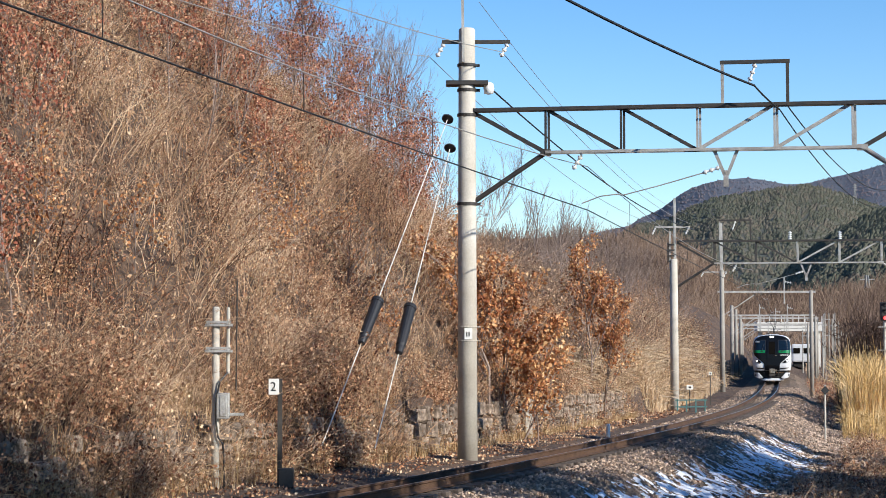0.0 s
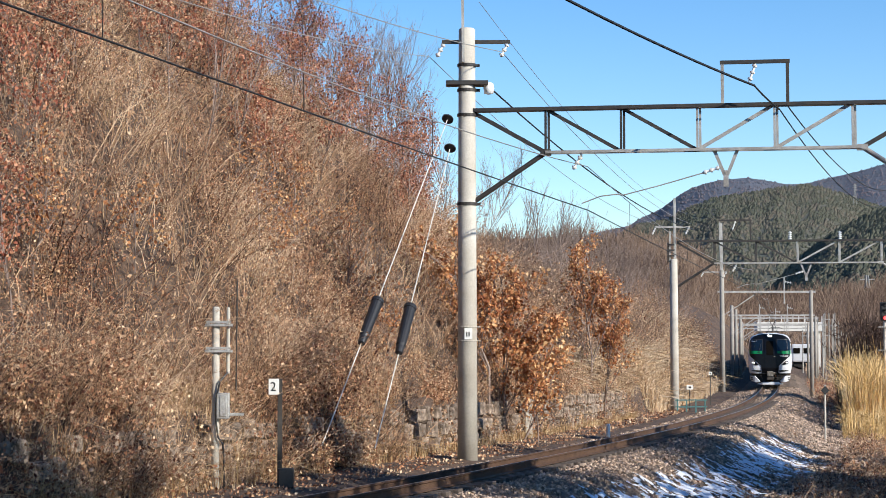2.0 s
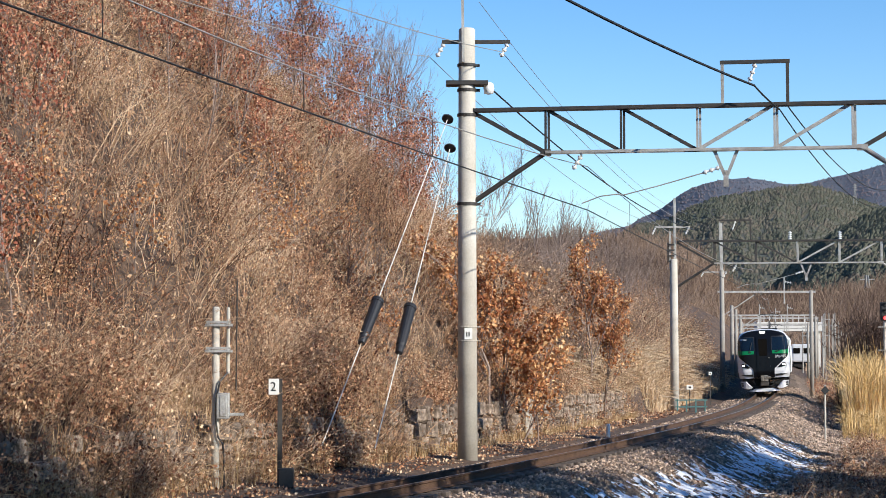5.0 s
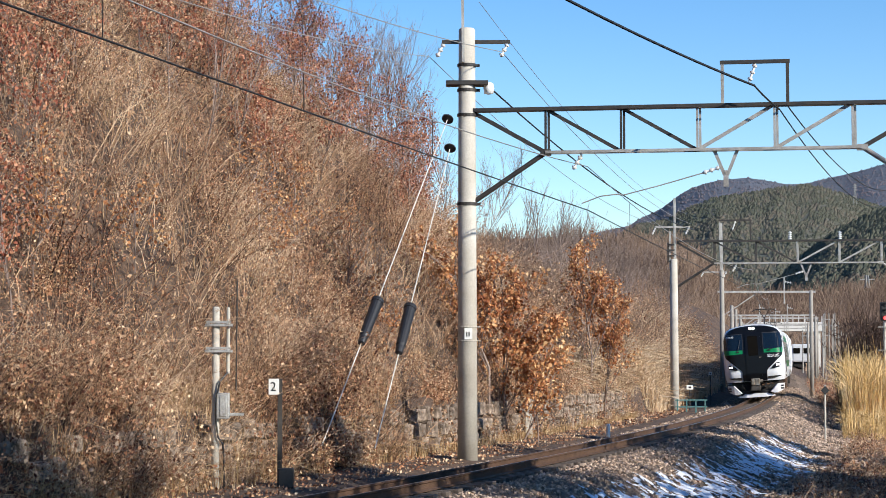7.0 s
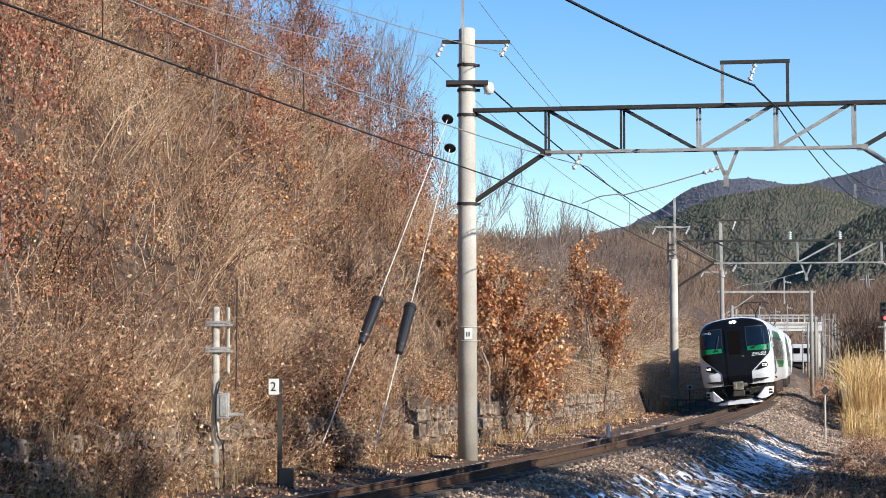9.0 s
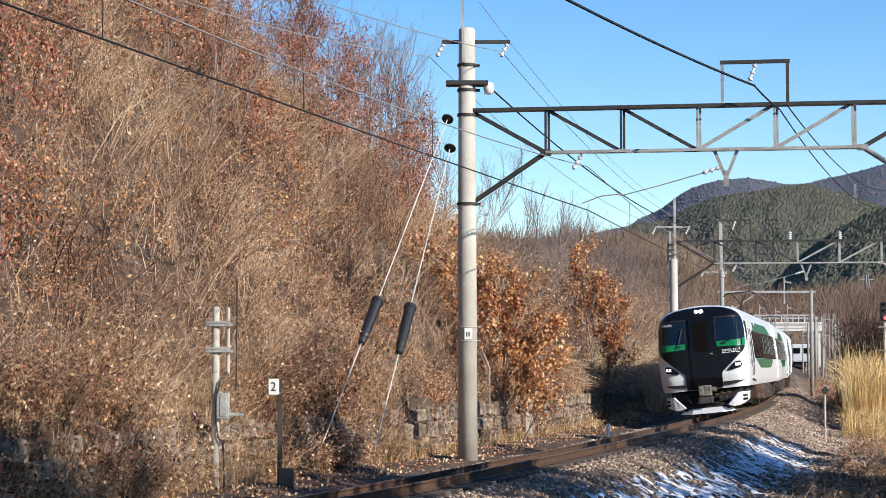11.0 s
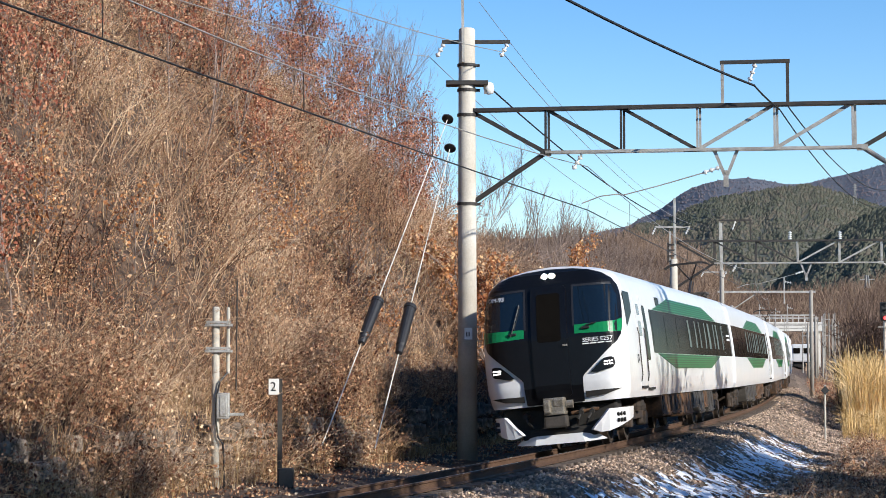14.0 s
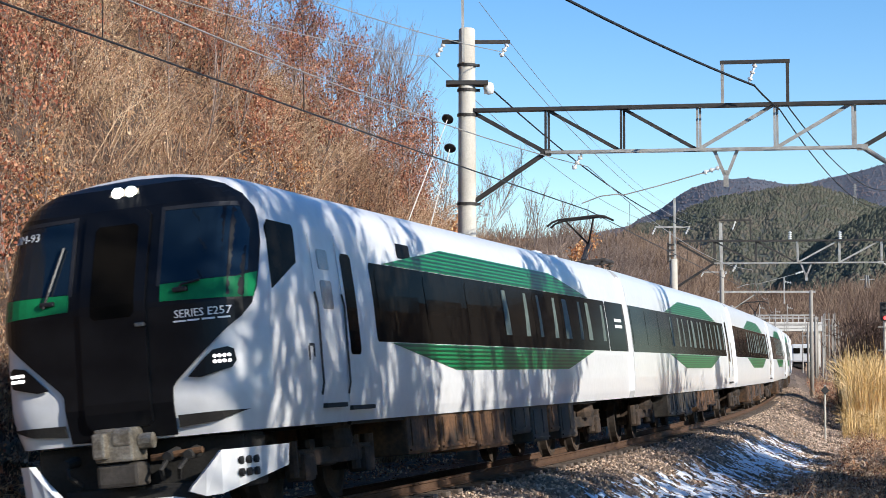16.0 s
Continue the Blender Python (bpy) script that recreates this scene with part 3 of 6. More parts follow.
def panel(name, poly, to, mat, parent, out=0.006, step=0.12, label="", depth=0.02):
    """A skin panel: a flat outline laid on the shell, proud by out, with its rim turned in."""
    bm = bmesh.new()
    f = bm.faces.new([bm.verts.new((a, b, 0)) for a, b in poly])
    lo = [min(p[i] for p in poly) for i in (0, 1)]
    hi = [max(p[i] for p in poly) for i in (0, 1)]
    for i in (0, 1):
        k = math.floor(lo[i] / step[i] if isinstance(step, tuple) else lo[i] / step) + 1
        st = step[i] if isinstance(step, tuple) else step
        while k * st < hi[i] - 1e-4:
            co, no = [0, 0, 0], [0, 0, 0]
            co[i], no[i] = k * st, 1
            bmesh.ops.bisect_plane(bm, geom=bm.verts[:] + bm.edges[:] + bm.faces[:], plane_co=co, plane_no=no)
            k += 1
    flat = {v: (v.co.x, v.co.y) for v in bm.verts}
    rim = [e for e in bm.edges if e.is_boundary]
    ex = bmesh.ops.extrude_edge_only(bm, edges=rim)
    low = [g for g in ex["geom"] if isinstance(g, bmesh.types.BMVert)]
    back = {v: (v.co.x, v.co.y) for v in low}
    for v, (a, b) in flat.items():
        v.co = to(a, b, out)
    for v, (a, b) in back.items():
        v.co = to(a, b, out - depth)
    return part(name, bm, mat, parent, label)


def mirror(poly):
    return [(-a, b) for a, b in poly][::-1]


def lettering(name, text, size, at, parent, mat=M_TEXT, skin=None):
    cu = bpy.data.curves.new(name, "FONT")
    cu.body, cu.size, cu.extrude, cu.align_x = text, size, 0.003, "LEFT"
    cu.fill_mode = "BOTH"
    cu.resolution_u = 2
    tmp = bpy.data.objects.new(name, cu)
    scene.collection.objects.link(tmp)
    dg = bpy.context.evaluated_depsgraph_get()
    me = bpy.data.meshes.new_from_object(tmp.evaluated_get(dg))
    bpy.data.objects.remove(tmp)
    me.materials.clear()
    me.materials.append(mat)
    ob = new(name, me)
    ob.parent = parent
    if skin:
        lat, z0 = skin
        for v in me.vertices:
            v.co = face_point(lat + v.co.x, z0 + v.co.y, 0.016 + v.co.z)
    else:
        ob.matrix_basis = Matrix.Translation(at) @ Matrix.Rotation(radians(90), 4, "X")
    return ob


def shell(car, length, cab):
    """The welded body: cab face or flat end, sides and roof."""
    zs = sorted({*HZ, *np.linspace(0.91, 3.3, 24).tolist(), 3.49, 3.57, 3.63, 3.663, 3.68})
    verts, faces = [], []
    us = np.sin(np.linspace(-1, 1, 49) * math.pi / 2)
    n = len(us)
    for z in zs:
        w = half_width(z)
        for u in us:
            if cab:
                q = face_point(u * w, z, -0.03 * (1 - abs(u) ** 12))
            else:
                q = Vector((u * w, 0.25, z))
            verts.append(q)
    for i in range(len(zs) - 1):
        for j in range(n - 1):
            a = i * n + j
            faces.append((a, a + 1, a + 1 + n, a + n))
    ys = np.linspace(0, 1, 12)
    for sgn in (1, -1):
        start = len(verts)
        for z in zs:
            w = half_width(z)
            y0 = face_point(w, z).y if cab else 0.25
            for t in ys:
                verts.append((sgn * w, y0 + (length - 0.25 - y0) * t, z))
        m = len(ys)
        for i in range(len(zs) - 1):
            for j in range(m - 1):
                a = start + i * m + j
                f = (a, a + 1, a + 1 + m, a + m)
                faces.append(f if sgn > 0 else f[::-1])
    # rear wall and floor
    start = len(verts)
    for z in zs:
        w = half_width(z)
        verts += [(-w, length - 0.25, z), (w, length - 0.25, z)]
    for i in range(len(zs) - 1):
        a = start + 2 * i
        faces.append((a + 1, a, a + 2, a + 3))
    y0 = face_point(1.385, 0.91).y if cab else 0.25
    start = len(verts)
    verts += [(-1.385, y0, 0.91), (1.385, y0, 0.91), (1.385, length - 0.25, 0.91), (-1.385, length - 0.25, 0.91)]
    faces.append((start + 3, start + 2, start + 1, start))
    ob = mesh_object("body", verts, faces, M_WHITE, car, smooth=True)
    return ob


def bogie(car, y, label="brown dusty bogie frame"):
    bm = bmesh.new()
    for x in (-0.98, 0.98):
        box(bm, (x, y, 0.55), (0.14, 2.5, 0.2), bevel=0.03)
        for dy in (-1.05, 1.05):
            box(bm, (x, y + dy, 0.45), (0.24, 0.34, 0.3), bevel=0.04)
            bar(bm, (x, y + dy - 0.28, 0.35), (x, y + dy - 0.28, 0.75), 0.16, 0.16, 10)
            bar(bm, (x, y + dy + 0.28, 0.35), (x, y + dy + 0.28, 0.75), 0.16, 0.16, 10)
        lathe(bm, [(0.24, 0), (0.27, 0.1), (0.24, 0.22), (0.27, 0.3), (0.22, 0.38)], Matrix.Translation((x, y, 0.62)), 12)
    box(bm, (0, y, 0.55), (1.9, 0.5, 0.25), bevel=0.04)
    b = part("bogie", bm, M_BOGIE, car, label)
    axles = []
    for dy in (-1.05, 1.05):
        bm = bmesh.new()
        turn = Matrix.Rotation(radians(90), 4, "Y")
        for x, k in ((-0.56, -1), (0.56, 1)):
            lathe(bm, [(0.45, -0.09 * k), (0.43, -0.055 * k), (0.425, 0.06 * k), (0.36, 0.065 * k), (0.3, 0.03 * k), (0.12, 0.05 * k)], Matrix.Translation((x, 0, 0)) @ turn, 24)
        bar(bm, (-0.8, 0, 0), (0.8, 0, 0), 0.17, 0.17, 10)
        bar(bm, (0.63, 0.2, 0.1), (0.63, 0.3, 0.16), 0.04, 0.04)
        w = part("wheelset", bm, M_BOGIE, b, "steel wheelset")
        w.matrix_basis = pose(0, y + dy, 0.43)
        axles.append(w)
    return axles


def underfloor(car, y0, y1, seed):
    r = random.Random(seed)
    y = y0
    while y < y1 - 0.5:
        L = r.uniform(0.5, 2.2)
        L = min(L, y1 - y)
        h = r.uniform(0.45, 0.68)
        for x in (-0.98, 0.98):
            bm = bmesh.new()
            box(bm, (x, y + L / 2, 0.98 - h / 2), (0.72, L - 0.12, h), bevel=0.03)
            k = 1 if x > 0 else -1
            for i in range(max(1, int(L / 0.55))):
                box(bm, (x + 0.365 * k, y + (i + 0.5) * L / max(1, int(L / 0.55)), 0.98 - h / 2), (0.02, 0.3, h * 0.6), bevel=0.006)
            box(bm, (x + 0.37 * k, y + L / 2, 0.98 - h + 0.06), (0.03, L - 0.2, 0.03))
            part("equipment_box", bm, r.choice((M_RUST, M_RUST, M_BOGIE, M_GREYBOX)), car)
        y += L
    bm = bmesh.new()
    for x in (-1.3, 1.3):
        tube(bm, [(x, y0 - 2, 0.9), (x, y1 + 2, 0.9)], 0.03)
    box(bm, (0, (y0 + y1) / 2, 0.93), (2.3, y1 - y0 + 5.5, 0.1))
    part("underframe", bm, M_DARK, car)


def chamfer_rect(a, b, z0, z1, c):
    return [(a + c, z0), (b - c, z0), (b, z0 + c), (b, z1 - c), (b - c, z1), (a + c, z1), (a, z1 - c), (a, z0 + c)]


def door(car, y, to, out=0.012, wide=0.9, rails=True):
    d = panel("door", chamfer_rect(y, y + wide, 1.12, 3.02, 0.03), to, M_WHITE, car, out, (0.5, 0.2), "white plug door")
    panel("door_window", chamfer_rect(y + 0.1, y + 0.46, 1.66, 2.82, 0.05), to, M_GLASS, d, out + 0.006, (0.5, 0.2))
    for yy in (y - 0.03, y + wide + 0.02) if rails else ():
        bm = bmesh.new()
        tube(bm, [to(yy, 1.2, 0.01), to(yy, 1.5, 0.03), to(yy, 2.2, 0.03), to(yy, 2.25, 0.01)], 0.011, 6)
        part("handrail", bm, M_METAL, d)
    bm = bmesh.new()
    q = to(y + wide / 2, 1.06, 0.02)
    box(bm, q, (0.05, 0.8, 0.05))
    part("step", bm, M_DARK, d)


def livery(car, w0, w1, g0, g1, sides):
    """Dark window band with its panes, and green panels with fine ribs above and below."""
    for to in sides:
        b = panel("window_band", chamfer_rect(w0, w1, 1.82, 2.77, 0.04), to, M_GLASS, car, 0.006, (1.2, 0.18), "dark tinted window band")
        n = max(1, int((w1 - w0) / 1.85))
        for i in range(n):
            a = w0 + (i + 0.08) * (w1 - w0) / n
            panel("pane", chamfer_rect(a, a + 0.84 * (w1 - w0) / n, 1.98, 2.70, 0.06), to, M_GLASS, b, 0.010, (0.9, 0.2))
        for i in range(n):
            if i > n * 0.32:
                a = w0 + (i + 0.1 + 0.06 * (i * 5 % 3)) * (w1 - w0) / n
                wide = (0.34, 0.2, 0.46)[i % 3]
                b0 = w0 + (i + 0.74) * (w1 - w0) / n
                panel("curtain", [(b0, 2.0), (b0 + 0.26, 2.0), (b0 + 0.26, 2.68), (b0 + 0.1, 2.68)], to, M_CURTAIN, b, 0.013, (0.5, 0.2))
                panel("curtain", [(a, 2.0), (a + wide, 2.0), (a + wide * 0.7, 2.68), (a, 2.68)], to, M_CURTAIN, b, 0.013, (0.5, 0.2))
        up = [(g0, 2.78), (g1, 2.78), (g1 - 2.9, 3.10), (g0 + 2.7, 3.10)]
        lo = [(g0, 1.81), (g0 + 2.8, 1.48), (g1 - 2.3, 1.48), (g1, 1.81)]
        for poly in (up, lo):
            g = panel("green_panel", poly, to, M_GREEN, car, 0.012, (0.8, 0.04), "green panel with fine ribs")
            z0, z1 = min(p[1] for p in poly), max(p[1] for p in poly)
            rows = 6
            for k in range(rows):
                za = z0 + (k + 0.25) * (z1 - z0) / rows
                # ends follow the panel's slanted ends
                def reach(z):
                    cuts = [ya + (yb - ya) * (z - pa) / (pb - pa) for (ya, pa), (yb, pb) in zip(poly, poly[1:] + poly[:1]) if (pa - z) * (pb - z) < 0]
                    return min(cuts) + 0.02, max(cuts) - 0.02
                (a, b2), (a2, b3) = reach(za), reach(za + 0.026)
                panel("rib", [(a, za), (b2, za), (b3, za + 0.026), (a2, za + 0.026)], to, M_GREEN_D, g, 0.015, (1.2, 0.02))


def gangway(car, y):
    bm = bmesh.new()
    for k in range(4):
        box(bm, (0, y - 0.2 + 0.13 * k, 2.15), (1.3, 0.08, 2.15), bevel=0.02)
    part("gangway_bellows", bm, M_BLACKRUB, car)
    for x in (-1, 1):
        bm = bmesh.new()
        pts = [(x * (half_width(z) - 0.02), y - 0.28, z) for z in (1.05, 1.4, 1.8, 2.3, 2.8, 3.1, 3.3)]
        tube(bm, pts, 0.06, 8)
        part("corner_fairing", bm, M_WHITE, car)


def roof_gear(car, units):
    for y, L in units:
        bm = bmesh.new()
        box(bm, (0.3, y, 3.72), (0.35, L, 0.16), bevel=0.04)
        for i in range(5):
            box(bm, (0.3, y - L * 0.35 + i * L * 0.17, 3.803), (0.25, L * 0.08, 0.012))
        part("roof_unit", bm, M_ROOF, car, "pale grey roof unit")


def pantograph(car, y):
    bm = bmesh.new()
    for x in (-0.45, 0.45):
        for dy in (-0.5, 0.5):
            insulator(bm, (x, y + dy, 3.6), (x, y + dy, 3.95), 0.08, 2)
    box(bm, (0, y, 3.98), (1.1, 1.2, 0.06), bevel=0.02)
    base = part("pantograph_base", bm, M_GREYBOX, car)
    bm = bmesh.new()
    knee = (0, y + 0.6, 4.45)
    bar(bm, (0, y - 0.4, 4.02), knee, 0.09, 0.09, 8)
    bar(bm, knee, (-0.3, y - 0.2, 4.93), 0.045, 0.045, 8)
    bar(bm, knee, (0.3, y - 0.2, 4.93), 0.045, 0.045, 8)
    bar(bm, (0.1, y - 0.55, 4.02), (0.1, y + 0.5, 4.4), 0.03, 0.03, 8)
    part("arm", bm, M_STEEL_D, base)
    bm = bmesh.new()
    for dy in (-0.4, 0.0):
        tube(bm, [(-0.72, y + dy, 4.86), (-0.6, y + dy, 4.94), (-0.45, y + dy, 4.98), (0.45, y + dy, 4.98), (0.6, y + dy, 4.94), (0.72, y + dy, 4.86)], 0.025, 6)
    bar(bm, (-0.45, y, 4.95), (-0.45, y - 0.4, 4.95), 0.03)
    bar(bm, (0.45, y, 4.95), (0.45, y - 0.4, 4.95), 0.03)
    part("collector_head", bm, M_STEEL_D, base)


def cab_front(car):
    mask = [(0.0, 0.93), (0.58, 0.93), (0.60, 1.40), (0.64, 1.46), (1.31, 2.05), (1.38, 2.18), (1.405, 2.35), (1.405, 2.5), (1.395, 2.8), (1.37, 3.04), (1.33, 3.19), (1.23, 3.34), (1.06, 3.46), (0.8, 3.55), (0.48, 3.605), (0.0, 3.632)]
    panel("face_mask", mask + [(-a, b) for a, b in mask[-2:0:-1]], face_point, M_BLACK, car, 0.010, 0.06, "black front mask")
    for k in (1, -1):
        def turn(poly):
            return poly if k > 0 else mirror(poly)
        screen = panel("windscreen", turn([(0.51, 2.45), (1.27, 2.46), (1.345, 2.52), (1.33, 2.95), (1.24, 3.20), (0.51, 3.22)]), face_point, M_SCREEN, car, 0.013, 0.09, "dark blue windscreen")
        panel("screen_surround", turn([(0.47, 2.43), (0.51, 2.43), (0.51, 3.22), (1.24, 3.20), (1.22, 3.25), (0.47, 3.26)]), face_point, M_BLACKRUB, screen, 0.018, 0.09)
        panel("green_band", turn([(0.51, 2.27), (1.385, 2.24), (1.398, 2.36), (1.398, 2.5), (1.27, 2.455), (0.51, 2.445)]), face_point, M_GREEN, car, 0.013, 0.09, "green band under the windscreen")
        unit = panel("headlight_unit", turn([(0.77, 1.49), (0.90, 1.475), (1.21, 1.545), (1.25, 1.61), (1.235, 1.73), (1.18, 1.755), (1.04, 1.735), (0.95, 1.66)]), face_point, M_BLACK, car, 0.014, 0.08, "black headlight unit with white lamps")
        for i in range(4):
            for j in range(2):
                u = k * (1.06 + 0.045 * i)
                q = face_point(u, 1.615 + 0.055 * j, 0.016)
                q2 = face_point(u, 1.615 + 0.055 * j, 0.03)
                bm = bmesh.new()
                bar(bm, q, q2, 0.038, 0.034, 8)
                part("lamp", bm, M_LED, unit)
        # dark slot low on the corner and the skirt under it
        panel("vent_slot", turn([(0.62, 1.0), (1.02, 1.03), (1.31, 1.12), (1.0, 1.125), (0.62, 1.12)]), face_point, M_DARK, car, 0.012, 0.09)
        bm = bmesh.new()
        cols = [(0.74, 0.02), (0.90, 0.04), (1.06, 0.08), (1.2, 0.18), (1.31, 0.40), (1.37, 0.72), (1.38, 1.12)]
        zz = [0.36, 0.30, 0.31, 0.36, 0.42, 0.47, 0.52]
        top, low, top2, low2 = [], [], [], []
        for (x, b), z in zip(cols, zz):
            hi = 0.74 if x > 1 else (0.56 if x > 0.8 else 0.40)
            top.append(bm.verts.new((k * x, b + 0.08, hi)))
            low.append(bm.verts.new((k * (x - 0.03), b + 0.10, z)))
            top2.append(bm.verts.new((k * (x - 0.05), b + 0.14, hi)))
            low2.append(bm.verts.new((k * (x - 0.08), b + 0.16, z)))
        for i in range(len(cols) - 1):
            bm.faces.new((low[i], low[i + 1], top[i + 1], top[i]))
            bm.faces.new((top[i], top[i + 1], top2[i + 1], top2[i]))
            bm.faces.new((low2[i + 1], low2[i], top2[i], top2[i + 1]))
            bm.faces.new((low[i + 1], low[i], low2[i], low2[i + 1]))
        bm.faces.new((low[-1], low2[-1], top2[-1], top[-1]))
        bm.faces.new((top[0], top2[0], low2[0], low[0]))
        skirt = part("corner_skirt", bm, M_WHITE, car, "white corner skirt with vent holes")
        for i in range(3):
            for j in range(2):
                bm = bmesh.new()
                hy = 0.21 + 0.09 * i
                hx = float(np.interp(hy, (0.18, 0.40, 0.72), (1.2, 1.31, 1.37)))
                bar(bm, (k * (hx + 0.012), hy + 0.08, 0.50 + 0.12 * j), (k * (hx - 0.03), hy + 0.08, 0.50 + 0.12 * j), 0.08, 0.08, 12)
                part("vent_hole", bm, M_SIGNB, skirt)
        bm = bmesh.new()
        tube(bm, [face_point(k * 0.78, 2.33, 0.04), face_point(k * 0.72, 2.5, 0.05), face_point(k * 0.60, 2.95, 0.045)] if k < 0 else [face_point(k * 0.72, 2.36, 0.04), face_point(k * 0.76, 2.42, 0.05), face_point(k * 0.95, 2.45, 0.05)], 0.016, 6)
        box(bm, face_point(k * 0.74, 2.37, 0.03), (0.16, 0.05, 0.05), bevel=0.015)
        part("wiper", bm, M_BLACKRUB, car)
    # gangway door in the middle
    gate = panel("gangway_door", chamfer_rect(-0.36, 0.36, 1.05, 3.26, 0.05), face_point, M_BLACK, car, 0.05, 0.1, "black gangway door", 0.06)
    panel("door_window", chamfer_rect(-0.24, 0.24, 2.15, 3.12, 0.04), face_point, M_GLASS, gate, 0.056, 0.12)
    bm = bmesh.new()
    box(bm, face_point(0.31, 2.06, 0.07), (0.1, 0.05, 0.04), bevel=0.01)
    part("handle", bm, M_METAL, gate)
    lamp = panel("headlight", [(-0.17, 3.45), (-0.11, 3.435), (0.11, 3.435), (0.17, 3.45), (0.15, 3.51), (0.09, 3.525), (-0.09, 3.525), (-0.15, 3.51)], face_point, M_METAL, car, 0.02, 0.05, "bright roof headlight")
    for x in (-0.075, 0.075):
        bm = bmesh.new()
        lathe(bm, [(0.062, 0.0), (0.058, 0.015), (0.035, 0.024)], Matrix.Translation(face_point(x, 3.48, 0.02)) @ Matrix.Rotation(radians(75), 4, "X"), 12)
        part("lamp", bm, M_LAMP, lamp)
    lettering("fleet_lettering", "OM-93", 0.125, None, car, skin=(-1.27, 3.06))
    lettering("series_lettering", "SERIES E257", 0.115, None, car, skin=(0.66, 2.085))
    bm = bmesh.new()
    for i in range(4):
        q = face_point(0.72 + 0.15 * i, 2.05, 0.014)
        box(bm, q, (0.13, 0.012, 0.018), Matrix.Rotation(radians(9 + 5 * i), 3, "Z"))
    part("small_lettering", bm, M_TEXT, car)
    lettering_bar = bmesh.new()
    box(lettering_bar, side_point(1.80, 1.67, 0.006), (0.004, 0.04, 0.15))
    box(lettering_bar, side_point(1.95, 1.70, 0.006), (0.004, 0.04, 0.14))
    box(lettering_bar, side_point(1.88, 1.76, 0.006), (0.004, 0.16, 0.03))
    part("side_emblem", lettering_bar, M_SIGNB, car)
    # lower plough
    bm = bmesh.new()
    a = [(-0.92, 0.42, 0.16), (-0.5, 0.22, 0.14), (0.5, 0.22, 0.14), (0.92, 0.42, 0.16)]
    h = [(-0.78, 0.36, 0.26), (-0.46, 0.24, 0.32), (0.46, 0.24, 0.32), (0.78, 0.36, 0.26)]
    rows = [[bm.verts.new(q) for q in r] for r in (a, h, [(x, y + 0.06, z) for x, y, z in h], [(x, y + 0.06, z) for x, y, z in a])]
    for i in range(4):
        for j in range(3):
            bm.faces.new((rows[i][j], rows[i][j + 1], rows[(i + 1) % 4][j + 1], rows[(i + 1) % 4][j]))
    bm.faces.new([r[0] for r in rows])
    bm.faces.new([r[3] for r in rows][::-1])
    part("snow_plough", bm, M_WHITE, car, "white lower plough edge")
    bm = bmesh.new()
    box(bm, (0, 0.85, 0.62), (2.3, 0.6, 0.55), bevel=0.05)
    box(bm, (0, 0.45, 0.35), (1.5, 0.3, 0.2), bevel=0.04)
    part("pilot_beam", bm, M_DARK, car)
    bm = bmesh.new()
    box(bm, (0, 0.12, 0.88), (0.42, 0.35, 0.34), bevel=0.03)
    box(bm, (-0.12, -0.08, 0.88), (0.14, 0.14, 0.26), bevel=0.03)
    box(bm, (0.1, -0.02, 0.94), (0.2, 0.1, 0.14), bevel=0.02)
    bar(bm, (0, 0.2, 0.88), (0, 0.8, 0.88), 0.2, 0.2, 10)
    bar(bm, (0.22, 0.12, 0.9), (0.36, 0.12, 0.9), 0.16, 0.16, 10)
    cp = part("coupler", bm, M_METAL, car, "grey cast tight-lock coupler")
    bm = bmesh.new()
    box(bm, (0, 0.14, 0.58), (0.46, 0.3, 0.24), bevel=0.04)
    part("connector_box", bm, M_GREYBOX, cp)
    for x in (-0.62, 0.5, 0.72):
        bm = bmesh.new()
        bar(bm, (x, 0.35, 0.75), (x, 0.1, 0.72), 0.13, 0.1, 10)
        tube(bm, [(x, 0.15, 0.72), (x * 0.9, 0.05, 0.6), (x * 0.8, 0.2, 0.5)], 0.025, 6)
        part("brake_hose", bm, M_DARK, cp)
    bm = bmesh.new()
    bar(bm, (0.3, 0.18, 0.72), (0.85, 0.18, 0.76), 0.07, 0.07, 8)
    part("uncoupling_bar", bm, M_RUST, cp)


